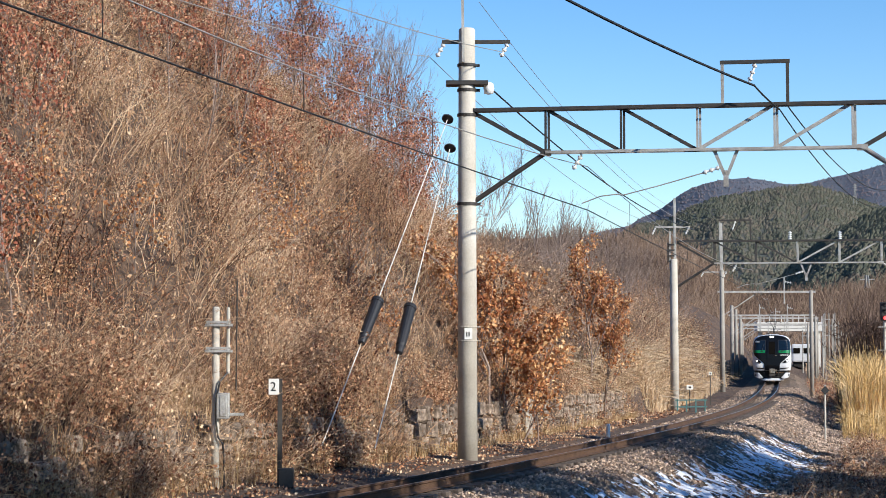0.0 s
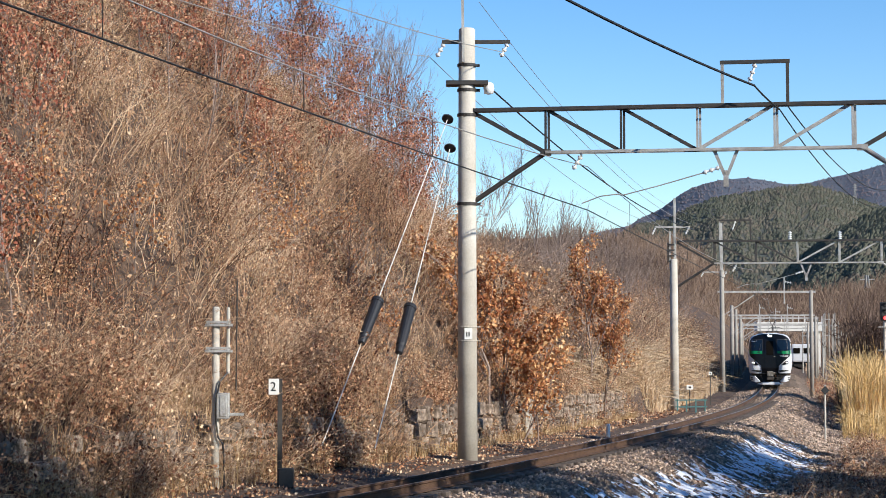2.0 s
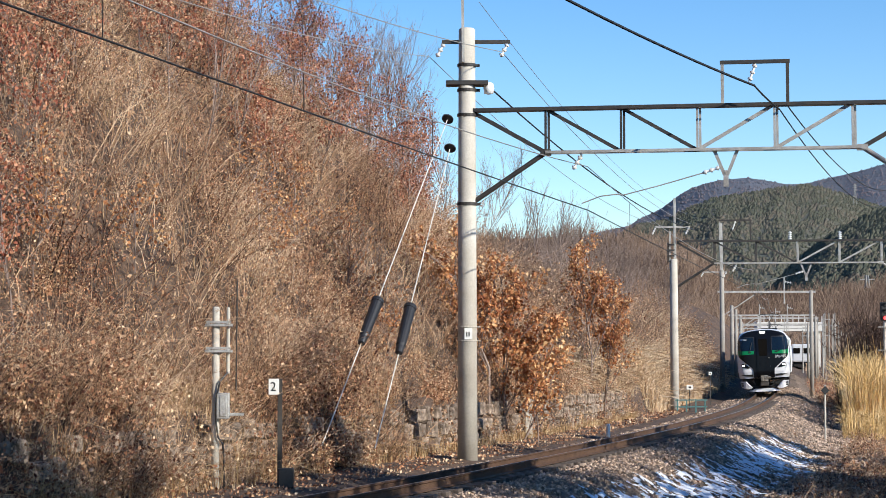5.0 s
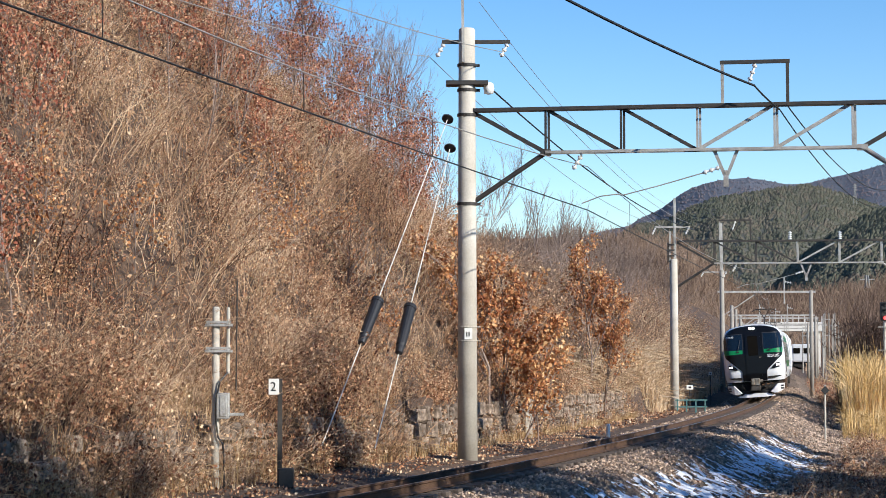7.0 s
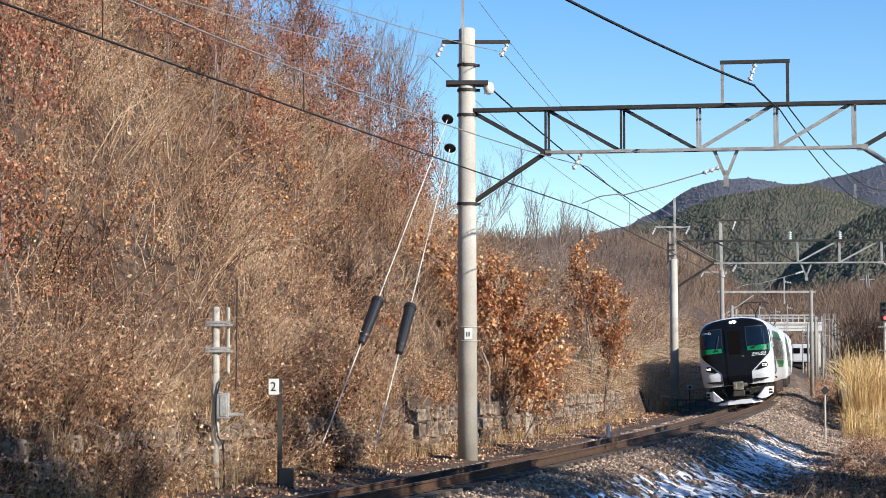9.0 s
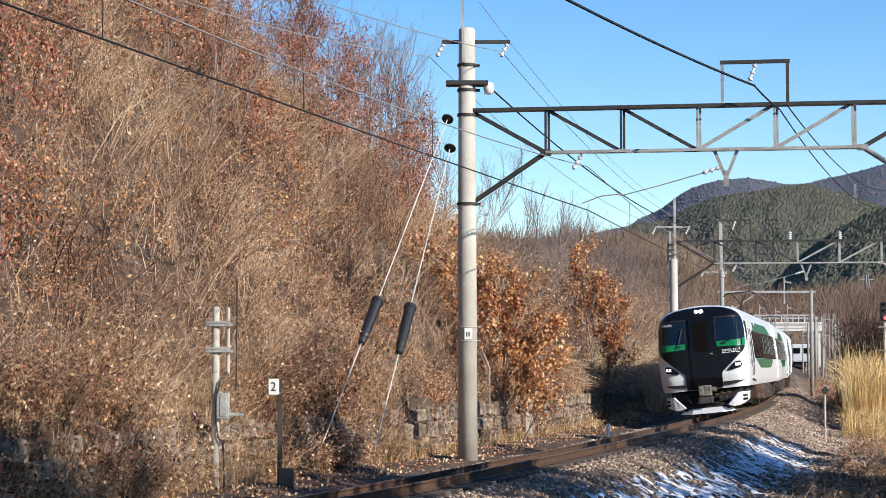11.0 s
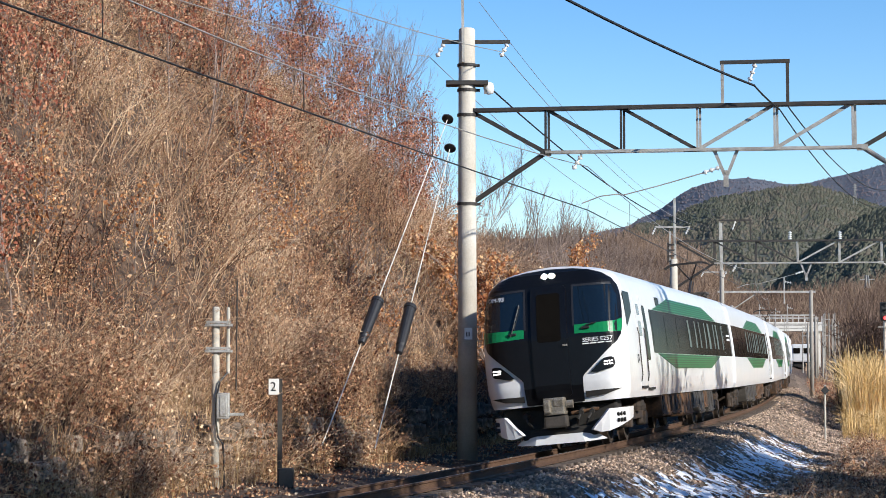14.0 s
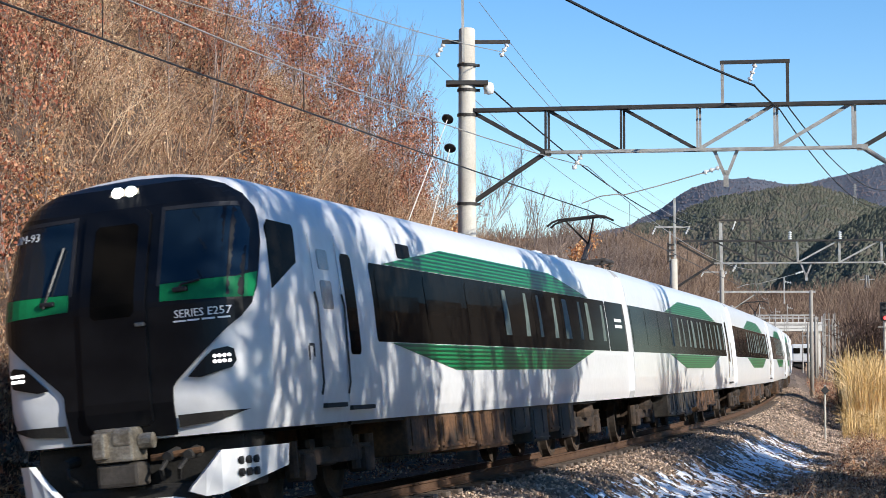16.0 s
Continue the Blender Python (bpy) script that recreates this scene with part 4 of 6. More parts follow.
def train_car(i, length, lead=False, pant=None, plan=()):
    car = empty("train_car", "white and green express train car with dark window band" if not lead else "white and green leading train car with black front", "train car", "cars of the train")
    shell(car, length, lead)
    both = (side_point, other_side)
    ax = []
    ax += bogie(car, 3.6)
    ax += bogie(car, 17.4 if lead else length - 3.2)
    underfloor(car, 5.4, length - 5.2, 10 + i)
    if lead:
        cab_front(car)
        for to in both:
            panel("cab_side_window", [(0.88, 2.33), (1.70, 2.64), (1.76, 3.0), (1.72, 3.05), (1.02, 3.06), (0.95, 2.98)], to, M_GLASS, car, 0.008, (0.3, 0.15), "dark cab side window")
            panel("destination_display", chamfer_rect(5.45, 6.0, 2.89, 3.08, 0.02), to, M_GLASS, car, 0.009, (0.6, 0.1))
        for to in both:
            crew = panel("crew_door", chamfer_rect(2.2, 2.98, 1.12, 3.0, 0.03), to, M_WHITE, car, 0.008, (0.5, 0.2), "white crew door with two small grey windows")
            panel("door_window", chamfer_rect(2.38, 2.72, 2.60, 2.83, 0.03), to, M_CREWGLASS, crew, 0.014, (0.5, 0.2))
            panel("door_window", chamfer_rect(2.36, 2.72, 2.16, 2.48, 0.03), to, M_CREWGLASS, crew, 0.014, (0.5, 0.2))
            for yy in (2.14, 3.03):
                bm = bmesh.new()
                tube(bm, [to(yy, 1.22, 0.01), to(yy, 1.35, 0.03), to(yy, 2.2, 0.03), to(yy, 2.34, 0.01)], 0.013, 6)
                part("handrail", bm, M_GREYBOX, crew)
            bm = bmesh.new()
            box(bm, to(2.55, 1.1, 0.02), (0.05, 0.7, 0.05))
            part("step", bm, M_DARK, crew)
            door(car, 3.05, to, rails=False)
        livery(car, 4.2, 18.35, 4.75, 16.9, both)
        panel("end_panel", chamfer_rect(18.42, length - 0.27, 1.82, 2.77, 0.03), side_point, M_GLASS, car, 0.007, (0.9, 0.2), "dark panel beside the car end")
        bm = bmesh.new()
        for k in range(2):
            box(bm, side_point(length - 1.05, 2.42 - 0.12 * k, 0.012), (0.006, 0.7, 0.06))
        part("marking", bm, M_TEXT, car)
    else:
        w0, w1, g0, g1 = plan
        for to in both:
            door(car, 0.85 if w0 > 1.5 else length - 2.0, to)
        livery(car, w0, w1, g0, g1, both)
        gangway(car, 0.2)
    gangway(car, length + 0.06)
    roof_gear(car, [(length * 0.86, 0.4), (length * 0.93, 0.22)] if lead else [(length * 0.12, 0.3)])
    if pant:
        pantograph(car, pant)
    return car, ax


# ---- plants ----
RNG = np.random.default_rng(7)


def unit(v):
    return v / np.maximum(np.linalg.norm(v, axis=-1, keepdims=True), 1e-9)


def strands(paths, r0, r1):
    """Three-sided tapered stems along paths (n, k, 3); radii at both ends. Returns verts and quads."""
    n, k, _ = paths.shape
    d = unit(np.gradient(paths, axis=1))
    side = unit(np.cross(d, np.array([0.31, 0.17, 0.93])))
    other = np.cross(d, side)
    t = np.linspace(0, 1, k)[None, :, None]
    r = np.asarray(r0).reshape(-1, 1, 1) * (1 - t) + np.asarray(r1).reshape(-1, 1, 1) * t
    ring = [paths + r * (math.cos(a) * side + math.sin(a) * other) for a in (0.4, 2.5, 4.6)]
    v = np.stack(ring, 2).reshape(-1, 3)
    base = (np.arange(n)[:, None] * k + np.arange(k - 1)[None, :]).ravel() * 3
    f = np.concatenate([np.stack([base + a, base + b, base + 3 + b, base + 3 + a], 1) for a, b in ((0, 1), (1, 2), (2, 0))])
    return v, f


def leaf_quads(at, size, rng, hang=0.0):
    """Bent diamond leaves at places, turned at random. Returns verts and quads (two a leaf)."""
    n = len(at)
    a = unit(rng.normal(size=(n, 3)) + np.array([0, 0, -hang]))
    b = unit(np.cross(a, rng.normal(size=(n, 3))))
    c = np.cross(a, b)
    L = (size * rng.uniform(0.6, 1.4, n))[:, None]
    W = L * rng.uniform(0.28, 0.45, n)[:, None]
    curl = L * rng.uniform(-0.2, 0.25, n)[:, None]
    v = np.stack([at, at + a * L * 0.5 + b * W + c * curl, at + a * L, at + a * L * 0.5 - b * W + c * curl], 1).reshape(-1, 3)
    i = np.arange(n) * 4
    return v, np.stack([i, i + 1, i + 2, i + 3], 1)


def blades(at, lean, height, width, rng):
    """Grass blades: two tapered quads each, bending over."""
    n = len(at)
    side = unit(np.cross(lean + rng.normal(size=(n, 3)) * 0.2, rng.normal(size=(n, 3))))
    h, w = height[:, None], width[:, None]
    up = np.array([0, 0, 1.0])
    mid = at + (up * 0.62 + lean * 0.18) * h
    tip = at + (up * (0.98 - 0.35 * np.linalg.norm(lean, axis=1, keepdims=True)) + lean * 0.62) * h
    v = np.stack([at - side * w, at + side * w, mid + side * w * 0.8, mid - side * w * 0.8, tip + side * w * 0.2, tip - side * w * 0.2], 1).reshape(-1, 3)
    i = np.arange(n) * 6
    return v, np.concatenate([np.stack([i, i + 1, i + 2, i + 3], 1), np.stack([i + 3, i + 2, i + 4, i + 5], 1)])


def stack(chunks):
    vs, fs, o = [], [], 0
    for v, f in chunks:
        vs.append(v)
        fs.append(f + o)
        o += len(v)
    return np.concatenate(vs), np.concatenate(fs)


def shrub_field(n, s_range, p_range, tall, leaf_n, leaf_size, rng, power=1.0, twig_r=0.006, m=6, gather=1.0):
    """Bare and half-leaved shrubs over a stretch of the hillside: stems, twigs and clinging leaves."""
    s = rng.uniform(*s_range, n)
    p = p_range[0] + (p_range[1] - p_range[0]) * rng.uniform(0, 1, n) ** power
    x, y, _ = place(s, p)
    clump = wobble(x, y, 1.1) + 0.6 * wobble(x + 40, y, 3.1)
    keep = clump + rng.normal(size=n) * 0.5 > -0.75
    s, p, x, y, clump = s[keep], p[keep], x[keep], y[keep], clump[keep]
    n = len(s)
    z = ground(s, p)
    at = np.stack([x, y, z - 0.05], 1)
    H = tall * rng.uniform(0.35, 1.15, n) * (1 + 0.22 * clump)
    H = np.clip(H, 0.3, None) * np.clip((p - 3.2) / 2.5, 0.35, 1)
    out = np.array([0.9, -0.35, 0.0])
    bend = rng.normal(size=(n, 3)) * np.array([0.5, 0.5, 0]) + out * rng.uniform(-0.1, 0.3, n)[:, None]
    t = np.linspace(0, 1, 3)[None, :, None]
    paths = at[:, None] + H[:, None, None] * (t * np.array([0, 0, 1.0]) * 0.95 + bend[:, None] * (0.45 * t + 0.55 * t ** 2))
    paths = paths + rng.normal(size=paths.shape) * 0.12 * t * H[:, None, None] * 0.5
    chunks = [strands(paths, twig_r * 1.5 * (0.6 + H / tall), np.full(n, twig_r * 0.4))]
    # side twigs
    k = np.repeat(np.arange(n), m)
    u = rng.uniform(0.2, 1.0, n * m)
    seg = np.clip((u * 2).astype(int), 0, 1)
    fr = (u * 2 - seg)[:, None]
    root = paths[k, seg] * (1 - fr) + paths[k, seg + 1] * fr
    way = unit(rng.normal(size=(n * m, 3)) + np.array([0, 0, 0.35]) + 0.5 * bend[k])
    ln = (H[k] * rng.uniform(0.12, 0.42, n * m))[:, None]
    tipp = root + way * ln + rng.normal(size=root.shape) * ln * 0.12
    crook = root * 0.5 + tipp * 0.5 + rng.normal(size=root.shape) * ln * 0.16
    tw = np.stack([root, crook, tipp], 1)
    chunks.append(strands(tw, np.full(n * m, twig_r * 0.62), np.full(n * m, twig_r * 0.3)))
    wood = stack(chunks)
    # leaves gather on some shrubs, few on others
    leafy = np.clip(0.5 + 1.2 * gather * wobble(x + 9, y - 4, 2.3) + rng.normal(size=n) * 0.25, 0.08, 2.0)
    cnt = rng.poisson(leaf_n * leafy)
    j = np.repeat(np.arange(n), cnt)
    w = rng.integers(0, m, len(j))
    f = rng.uniform(0.2, 1.0, len(j))[:, None]
    spot = tw[j * m + w, 0] * (1 - f) + tw[j * m + w, 2] * f + rng.normal(size=(len(j), 3)) * 0.05
    return wood, leaf_quads(spot, np.full(len(spot), leaf_size), rng, 0.5)


def stuff(name, chunk, mat, label, category):
    return tagged(big_mesh(name, *chunk, mat, 4), label, category, kind="stuff")


wood_a, leaf_a = shrub_field(15000, (-13, 34), (4.3, 16), 1.35, 60, 0.036, RNG, 1.2, 0.0052, 9, 1.3)
wood_b, leaf_b = shrub_field(8500, (34, 135), (4.4, 15), 1.5, 7, 0.09, RNG, 1.0, 0.009, 8)
wood_c, leaf_c = shrub_field(1500, (10, 60), (12, 30), 3.0, 10, 0.09, RNG, 1.0, 0.009)
wood_d, leaf_d = shrub_field(3800, (-13, 9), (3.75, 4.75), 2.3, 16, 0.055, RNG, 1.0, 0.005, 8)
wood_e, leaf_e = shrub_field(1300, (9, 48), (3.9, 4.6), 1.5, 12, 0.06, RNG, 1.0, 0.006, 7)
stuff("far_brush", wood_b, M_FARBRUSH, "brown bare brush on the cutting further down the line", "brush")
stuff("hillside_brush", stack([wood_a, wood_c, wood_d, wood_e]), M_TWIG, "dense bare winter brush covering the steep hillside", "brush")
stuff("clinging_leaves", stack([leaf_a, leaf_b, leaf_c, leaf_d, leaf_e]), M_LEAF, "dry brown leaves clinging to the hillside brush", "leaves")


def grass_field(n, s_range, p_range, tall, width, rng, out=(0.5, -0.2, 0), droop=0.5):
    s = rng.uniform(*s_range, n)
    p = rng.uniform(*p_range, n)
    x, y, _ = place(s, p)
    tuft = wobble(x, y, 0.55) + 0.7 * wobble(x, y, 1.7)
    keep = tuft + rng.normal(size=n) * 0.35 > -0.15
    x, y, s, p, tuft = x[keep], y[keep], s[keep], p[keep], tuft[keep]
    n = len(x)
    at = np.stack([x, y, ground(s, p) - 0.03], 1)
    lean = rng.normal(size=(n, 3)) * np.array([droop, droop, 0]) + np.array(out) * rng.uniform(0, 1.5, n)[:, None]
    h = tall * rng.uniform(0.4, 1.2, n) * (1 + 0.25 * tuft)
    return blades(at, lean, np.clip(h, 0.1, None), width * rng.uniform(0.6, 1.3, n), rng)


g0 = grass_field(5000, (-13, 10), (3.6, 4.8), 0.6, 0.006, RNG)
g1 = grass_field(5000, (10, 45), (3.6, 4.1), 0.28, 0.007, RNG)
g2 = grass_field(16000, (-13, 36), (4.8, 15), 0.5, 0.007, RNG, droop=0.8)
stuff("dry_grass", stack([g0, g1, g2]), M_STRAW, "dry grass on the low wall and slope", "grass")
g3 = grass_field(5000, (30, 52), (4.2, 5.2), 0.8, 0.011, RNG, (0.5, -0.3, 0), 0.7)
g4 = grass_field(12000, (50, 84), (3.6, 5.3), 1.3, 0.015, RNG, (0.3, -0.2, 0), 0.5)
g5 = grass_field(4000, (82, 125), (3.4, 7.5), 1.3, 0.018, RNG)
stuff("hanging_grass", stack([g3, g4, g5]), M_PALE, "pale straw-coloured grass hanging down the cutting", "grass")

# reeds and weeds on the other side of the track
r1 = grass_field(62000, (49, 98), (-14.5, -4.3), 2.9, 0.017, RNG, (0.12, 0, 0), 0.3)
r2 = grass_field(2600, (42, 56), (-6.2, -4.1), 1.2, 0.013, RNG, (0.1, 0, 0), 0.45)
stuff("reed_bed", stack([r1, r2]), M_REED, "tall golden dry reeds beside the track", "reeds")
w1 = shrub_field(5200, (6, 54), (-13, -4.4), 1.25, 12, 0.055, RNG, 1.0, 0.006, 8)
stuff("dry_weeds", w1[0], M_TWIG, "brown dead weeds at the foot of the bank", "weeds")
stuff("weed_leaves", w1[1], M_LEAF, "shrivelled brown leaves on dead weeds", "leaves")
w2 = shrub_field(2600, (84, 150), (-14, -3.0), 2.4, 9, 0.1, RNG, 1.0, 0.014)
w3 = shrub_field(900, (150, 300), (-26, -4.0), 3.4, 4, 0.1, RNG, 1.0, 0.03)
stuff("far_bushes", stack([w2[0], w3[0]]), M_TWIG, "brown bushes along the far track side", "bushes")
stuff("far_bush_leaves", w2[1], M_RUSSET, "russet leaves on the far trackside bushes", "leaves")

def litter(n, s_range, p_range, size, rng):
    s, p = rng.uniform(*s_range, n), rng.uniform(*p_range, n)
    x, y, _ = place(s, p)
    at = np.stack([x, y, ground(s, p) + 0.012], 1)
    return leaf_quads(at, np.full(n, size), rng)


stuff("fallen_leaves", stack([litter(7000, (-13, 30), (2.6, 4.3), 0.055, RNG), litter(2500, (30, 60), (2.8, 4.2), 0.07, RNG), litter(14000, (-12, 32), (4.4, 18), 0.09, RNG), litter(5000, (4, 40), (-8, -2.5), 0.06, RNG)]), M_LEAF, "fallen brown leaves on the ledge and slope", "leaves")


def branching(rng, height, spread, depth, kids, r0, base=(0, 0, 0), first=0.25):
    """Paths of a bare tree: lists of (points, r0, r1) level by level."""
    levels = [[] for _ in range(depth + 1)]

    def grow(at, way, length, r, level):
        pts = [at]
        d = way
        for i in range(3):
            d = (d + Vector(rng.normal(size=3) * 0.12) + Vector((0, 0, 0.06))).normalized()
            pts.append(pts[-1] + d * length / 3)
        levels[level].append((pts, r, r * 0.45))
        if level < depth:
            for i in range(kids[level]):
                t = first + (1 - first) * (i + rng.uniform()) / kids[level] if level == 0 else rng.uniform(0.25, 1.0)
                k = min(2, int(t * 3))
                q = pts[k].lerp(pts[k + 1], t * 3 - k)
                a = rng.uniform(0, math.tau)
                side = Vector((math.cos(a), math.sin(a), 0.0))
                w = (d * (1.0 - spread * 0.5) + side * spread + Vector((0, 0, 0.25))).normalized()
                grow(q, w, length * rng.uniform(0.35, 0.6) * (1.15 - 0.45 * t), r * 0.42, level + 1)

    grow(Vector(base), Vector((rng.normal() * 0.08, rng.normal() * 0.08, 1)).normalized(), height, r0, 0)
    return levels


def bare_tree(x, y, height, seed, label, leaf=0, leaf_mat=None, size=0.09, spread=0.55, kids=(11, 6, 4), name="bare_tree", r=0.012, z=None, group="trees of the hillside", first=0.25):
    rng = np.random.default_rng(seed)
    tree = empty(name, label, "tree", group)
    tree.matrix_basis = pose(x, y, float(ground_xy(x, y)[0]) - 0.15 if z is None else z)
    lv = branching(rng, height, spread, len(kids), kids, r * height, first=first)
    for i, nm in enumerate(("trunk", "crown")):
        chunks = []
        for got, ends in ((lv[0], False),) if i == 0 else ((lv[1], False), (sum(lv[2:], []), True)):
            paths = np.array([[tuple(q) for q in (pts[::3] if ends else pts)] for pts, _, _ in got])
            chunks.append(strands(paths, np.array([a for _, a, _ in got]), np.maximum(0.0025, np.array([b for _, _, b in got]))))
        v, f = stack(chunks)
        ob = big_mesh(nm, v, f, M_BARK, 4)
        ob.parent = tree
        if i:
            tagged(ob, kind="stuff")
    if leaf:
        ends = np.array([tuple(q) for pts, _, _ in lv[-1] for q in pts[1:]])
        pick = ends[rng.integers(0, len(ends), leaf)] + rng.normal(size=(leaf, 3)) * 0.07
        ob = big_mesh("foliage", *leaf_quads(pick, np.full(leaf, size), rng, 0.8), leaf_mat, 4)
        ob.parent = tree
        tagged(ob, kind="stuff")
    return tree


def build_trees():
    rng = np.random.default_rng(3)
    # oaks that keep their leaves, along the foot of the slope
    for x, y, h, n in ((1.20, 50.6, 3.9, 2600), (1.65, 51.6, 3.6, 2400), (2.05, 51.2, 2.8, 2000), (2.5, 50.8, 1.8, 900), (5.15, 67.4, 3.9, 2400), (5.7, 68.4, 3.6, 2300)):
        bare_tree(x, y, h, int(x * 90 + y), "young oak holding bright orange-brown leaves", n, M_ORANGE, 0.10, 0.5, (14, 7, 3), "oak_sapling", group="leafy saplings", first=0.16)
    spots = [(6.8, 6.2, 2.4, 450, M_ORANGE), (8.7, 6.2, 2.2, 420, M_ORANGE), (6.6, 5.8, 1.8, 320, M_ORANGE), (11.8, 5.9, 1.9, 260, M_ORANGE), (-0.5, 5.6, 1.8, 260, M_ORANGE), (10.1, 4.6, 1.6, 260, M_ORANGE), (12.0, 5.1, 1.8, 260, M_ORANGE), (-4.3, 5.6, 1.9, 300, M_ORANGE)]
    # russet oaks: along the crest, the shoulder and scattered between
    for s, p in ((-1.4, 7.5), (-2.7, 6.7), (-4.5, 5.9), (-5.6, 5.2), (1.9, 7.9), (6.0, 8.6), (6.3, 8.2), (10.9, 8.9), (11.3, 8.5), (11.0, 8.0), (11.1, 7.5), (12.4, 8.6), (11.5, 9.5), (15.1, 7.8), (20.5, 8.9), (21.7, 7.0), (23.0, 7.4), (20.5, 7.6), (27.4, 8.8)):
        spots.append((s, p, rng.uniform(1.7, 2.6), 560, M_RUSSET))
    for k in range(26):
        low, high = ((15, 30), (8.0, 13.0)) if k % 3 else ((-4, 14), (9.5, 14.0))
        spots.append((rng.uniform(*low), rng.uniform(*high), rng.uniform(2.2, 3.6), 650, M_RUSSET))
    for s, p, h, n, m in spots:
        x, y, _ = place(s, p)
        bare_tree(float(x), float(y), h, int(s * 31 + p * 7) + 500, "small hillside oak with dry russet leaves" if m is M_RUSSET else "small hillside oak with yellow-brown leaves", int(n * 1.3), m, 0.062, 0.7, (9, 6, 3), "oak_sapling", group="leafy saplings")
    # bare trees on the shoulder of the hill
    for i in range(11):
        s, p = rng.uniform(24, 42), rng.uniform(8.0, 14.0)
        x, y, _ = place(s, p)
        bare_tree(float(x), float(y), rng.uniform(3.2, 5.4), 60 + i, "slender bare winter tree on the hill's shoulder", spread=0.45, kids=(16, 8, 4), r=0.0065)
    for i in range(44):
        s, p = rng.uniform(52, 118), rng.uniform(5.5, 14.0)
        x, y, _ = place(s, p)
        bare_tree(float(x), float(y), rng.uniform(2.4, 4.2), 160 + i, "bare winter tree among the far brush", spread=0.4, kids=(12, 6, 3), r=0.009)
    for i in range(9):
        s, p = rng.uniform(2, 30), rng.uniform(6.0, 15.0)
        x, y, _ = place(s, p)
        bare_tree(float(x), float(y), rng.uniform(2.6, 4.2), 260 + i, "pale thin-stemmed sapling on the slope", spread=0.4, kids=(9, 4, 3), r=0.007)
    bare_tree(10.4, 15.2, 8.5, 399, "roadside oak still holding dry leaves", 2600, M_LEAF, 0.2, 0.6, (14, 7, 5), group="trees of the sunny side")
    for x, y, h, n in ((11.3, 20.4, 7.6, 5200), (9.0, 14.6, 10.2, 3400), (11.6, 23.4, 8.8, 4200), (17.5, 46.0, 6.4, 4200), (19.5, 50.0, 6.2, 3400)):
        bare_tree(x, y, h, int(x * 7 + y), "roadside oak still holding dry leaves", n, M_LEAF, 0.2, 0.42, (14, 7, 5), group="trees of the sunny side")
    # the row on the sunny side whose shade lies on the bank and the train
    for i, (x, y, h) in enumerate(((19.0, 27.0, 9.0), (17.0, 31.0, 8.0), (13.0, 17.0, 10.0), (20.5, 33.0, 9.5), (11.5, 10.5, 9.5), (19.0, 20.0, 9.0), (8.0, 11.0, 9.0), (9.6, 14.0, 9.5), (7.2, 7.5, 9.0))):
        bare_tree(x, y, h, 360 + i, "bare roadside tree that shades the bank", spread=0.55, kids=(18, 9, 6), r=0.019, group="trees of the sunny side")


build_trees()


def thicket(n, corner, size, tall, rng):
    x, y = corner[0] + size[0] * rng.uniform(0, 1, n), corner[1] + size[1] * rng.uniform(0, 1, n)
    at = np.stack([x, y, ground_xy(x, y) - 0.05], 1)
    H = tall * rng.uniform(0.5, 1.1, n)
    t = np.linspace(0, 1, 4)[None, :, None]
    paths = at[:, None] + H[:, None, None] * (t * np.array([0, 0, 1.0]) + (rng.normal(size=(n, 3)) * np.array([0.16, 0.16, 0]))[:, None] * t ** 1.5)
    m = 9
    k = np.repeat(np.arange(n), m)
    seg = rng.integers(1, 4, n * m)
    root = paths[k, seg]
    tip = root + unit(rng.normal(size=(n * m, 3)) + np.array([0, 0, 0.4])) * (H[k] * rng.uniform(0.12, 0.3, n * m))[:, None]
    lv = np.repeat(root, 6, 0) * 0.5 + np.repeat(tip, 6, 0) * 0.5 + rng.normal(size=(n * m * 6, 3)) * 0.16
    return stack([strands(paths, np.full(n, 0.02), np.full(n, 0.006)), strands(np.stack([root, tip], 1), np.full(n * m, 0.007), np.full(n * m, 0.003))]), leaf_quads(lv, np.full(len(lv), 0.2), rng)


# thickets added out of view, there only to throw shade on the bank
for corner, size, tall, count in (((10.2, 25.5), (2.6, 5.5), 4.2, 300), ((12.4, 35.5), (2.8, 8.5), 5.6, 620), ((7.6, 9.0), (3.0, 6.0), 3.6, 300)):
    wd, lf = thicket(count, corner, size, tall, RNG)
    stuff("thicket", wd, M_TWIG, "unseen tall brown thicket added to shade the bank", "thicket")
    stuff("thicket_leaves", lf, M_LEAF, "dry leaves that thicken the unseen shading thicket", "leaves")


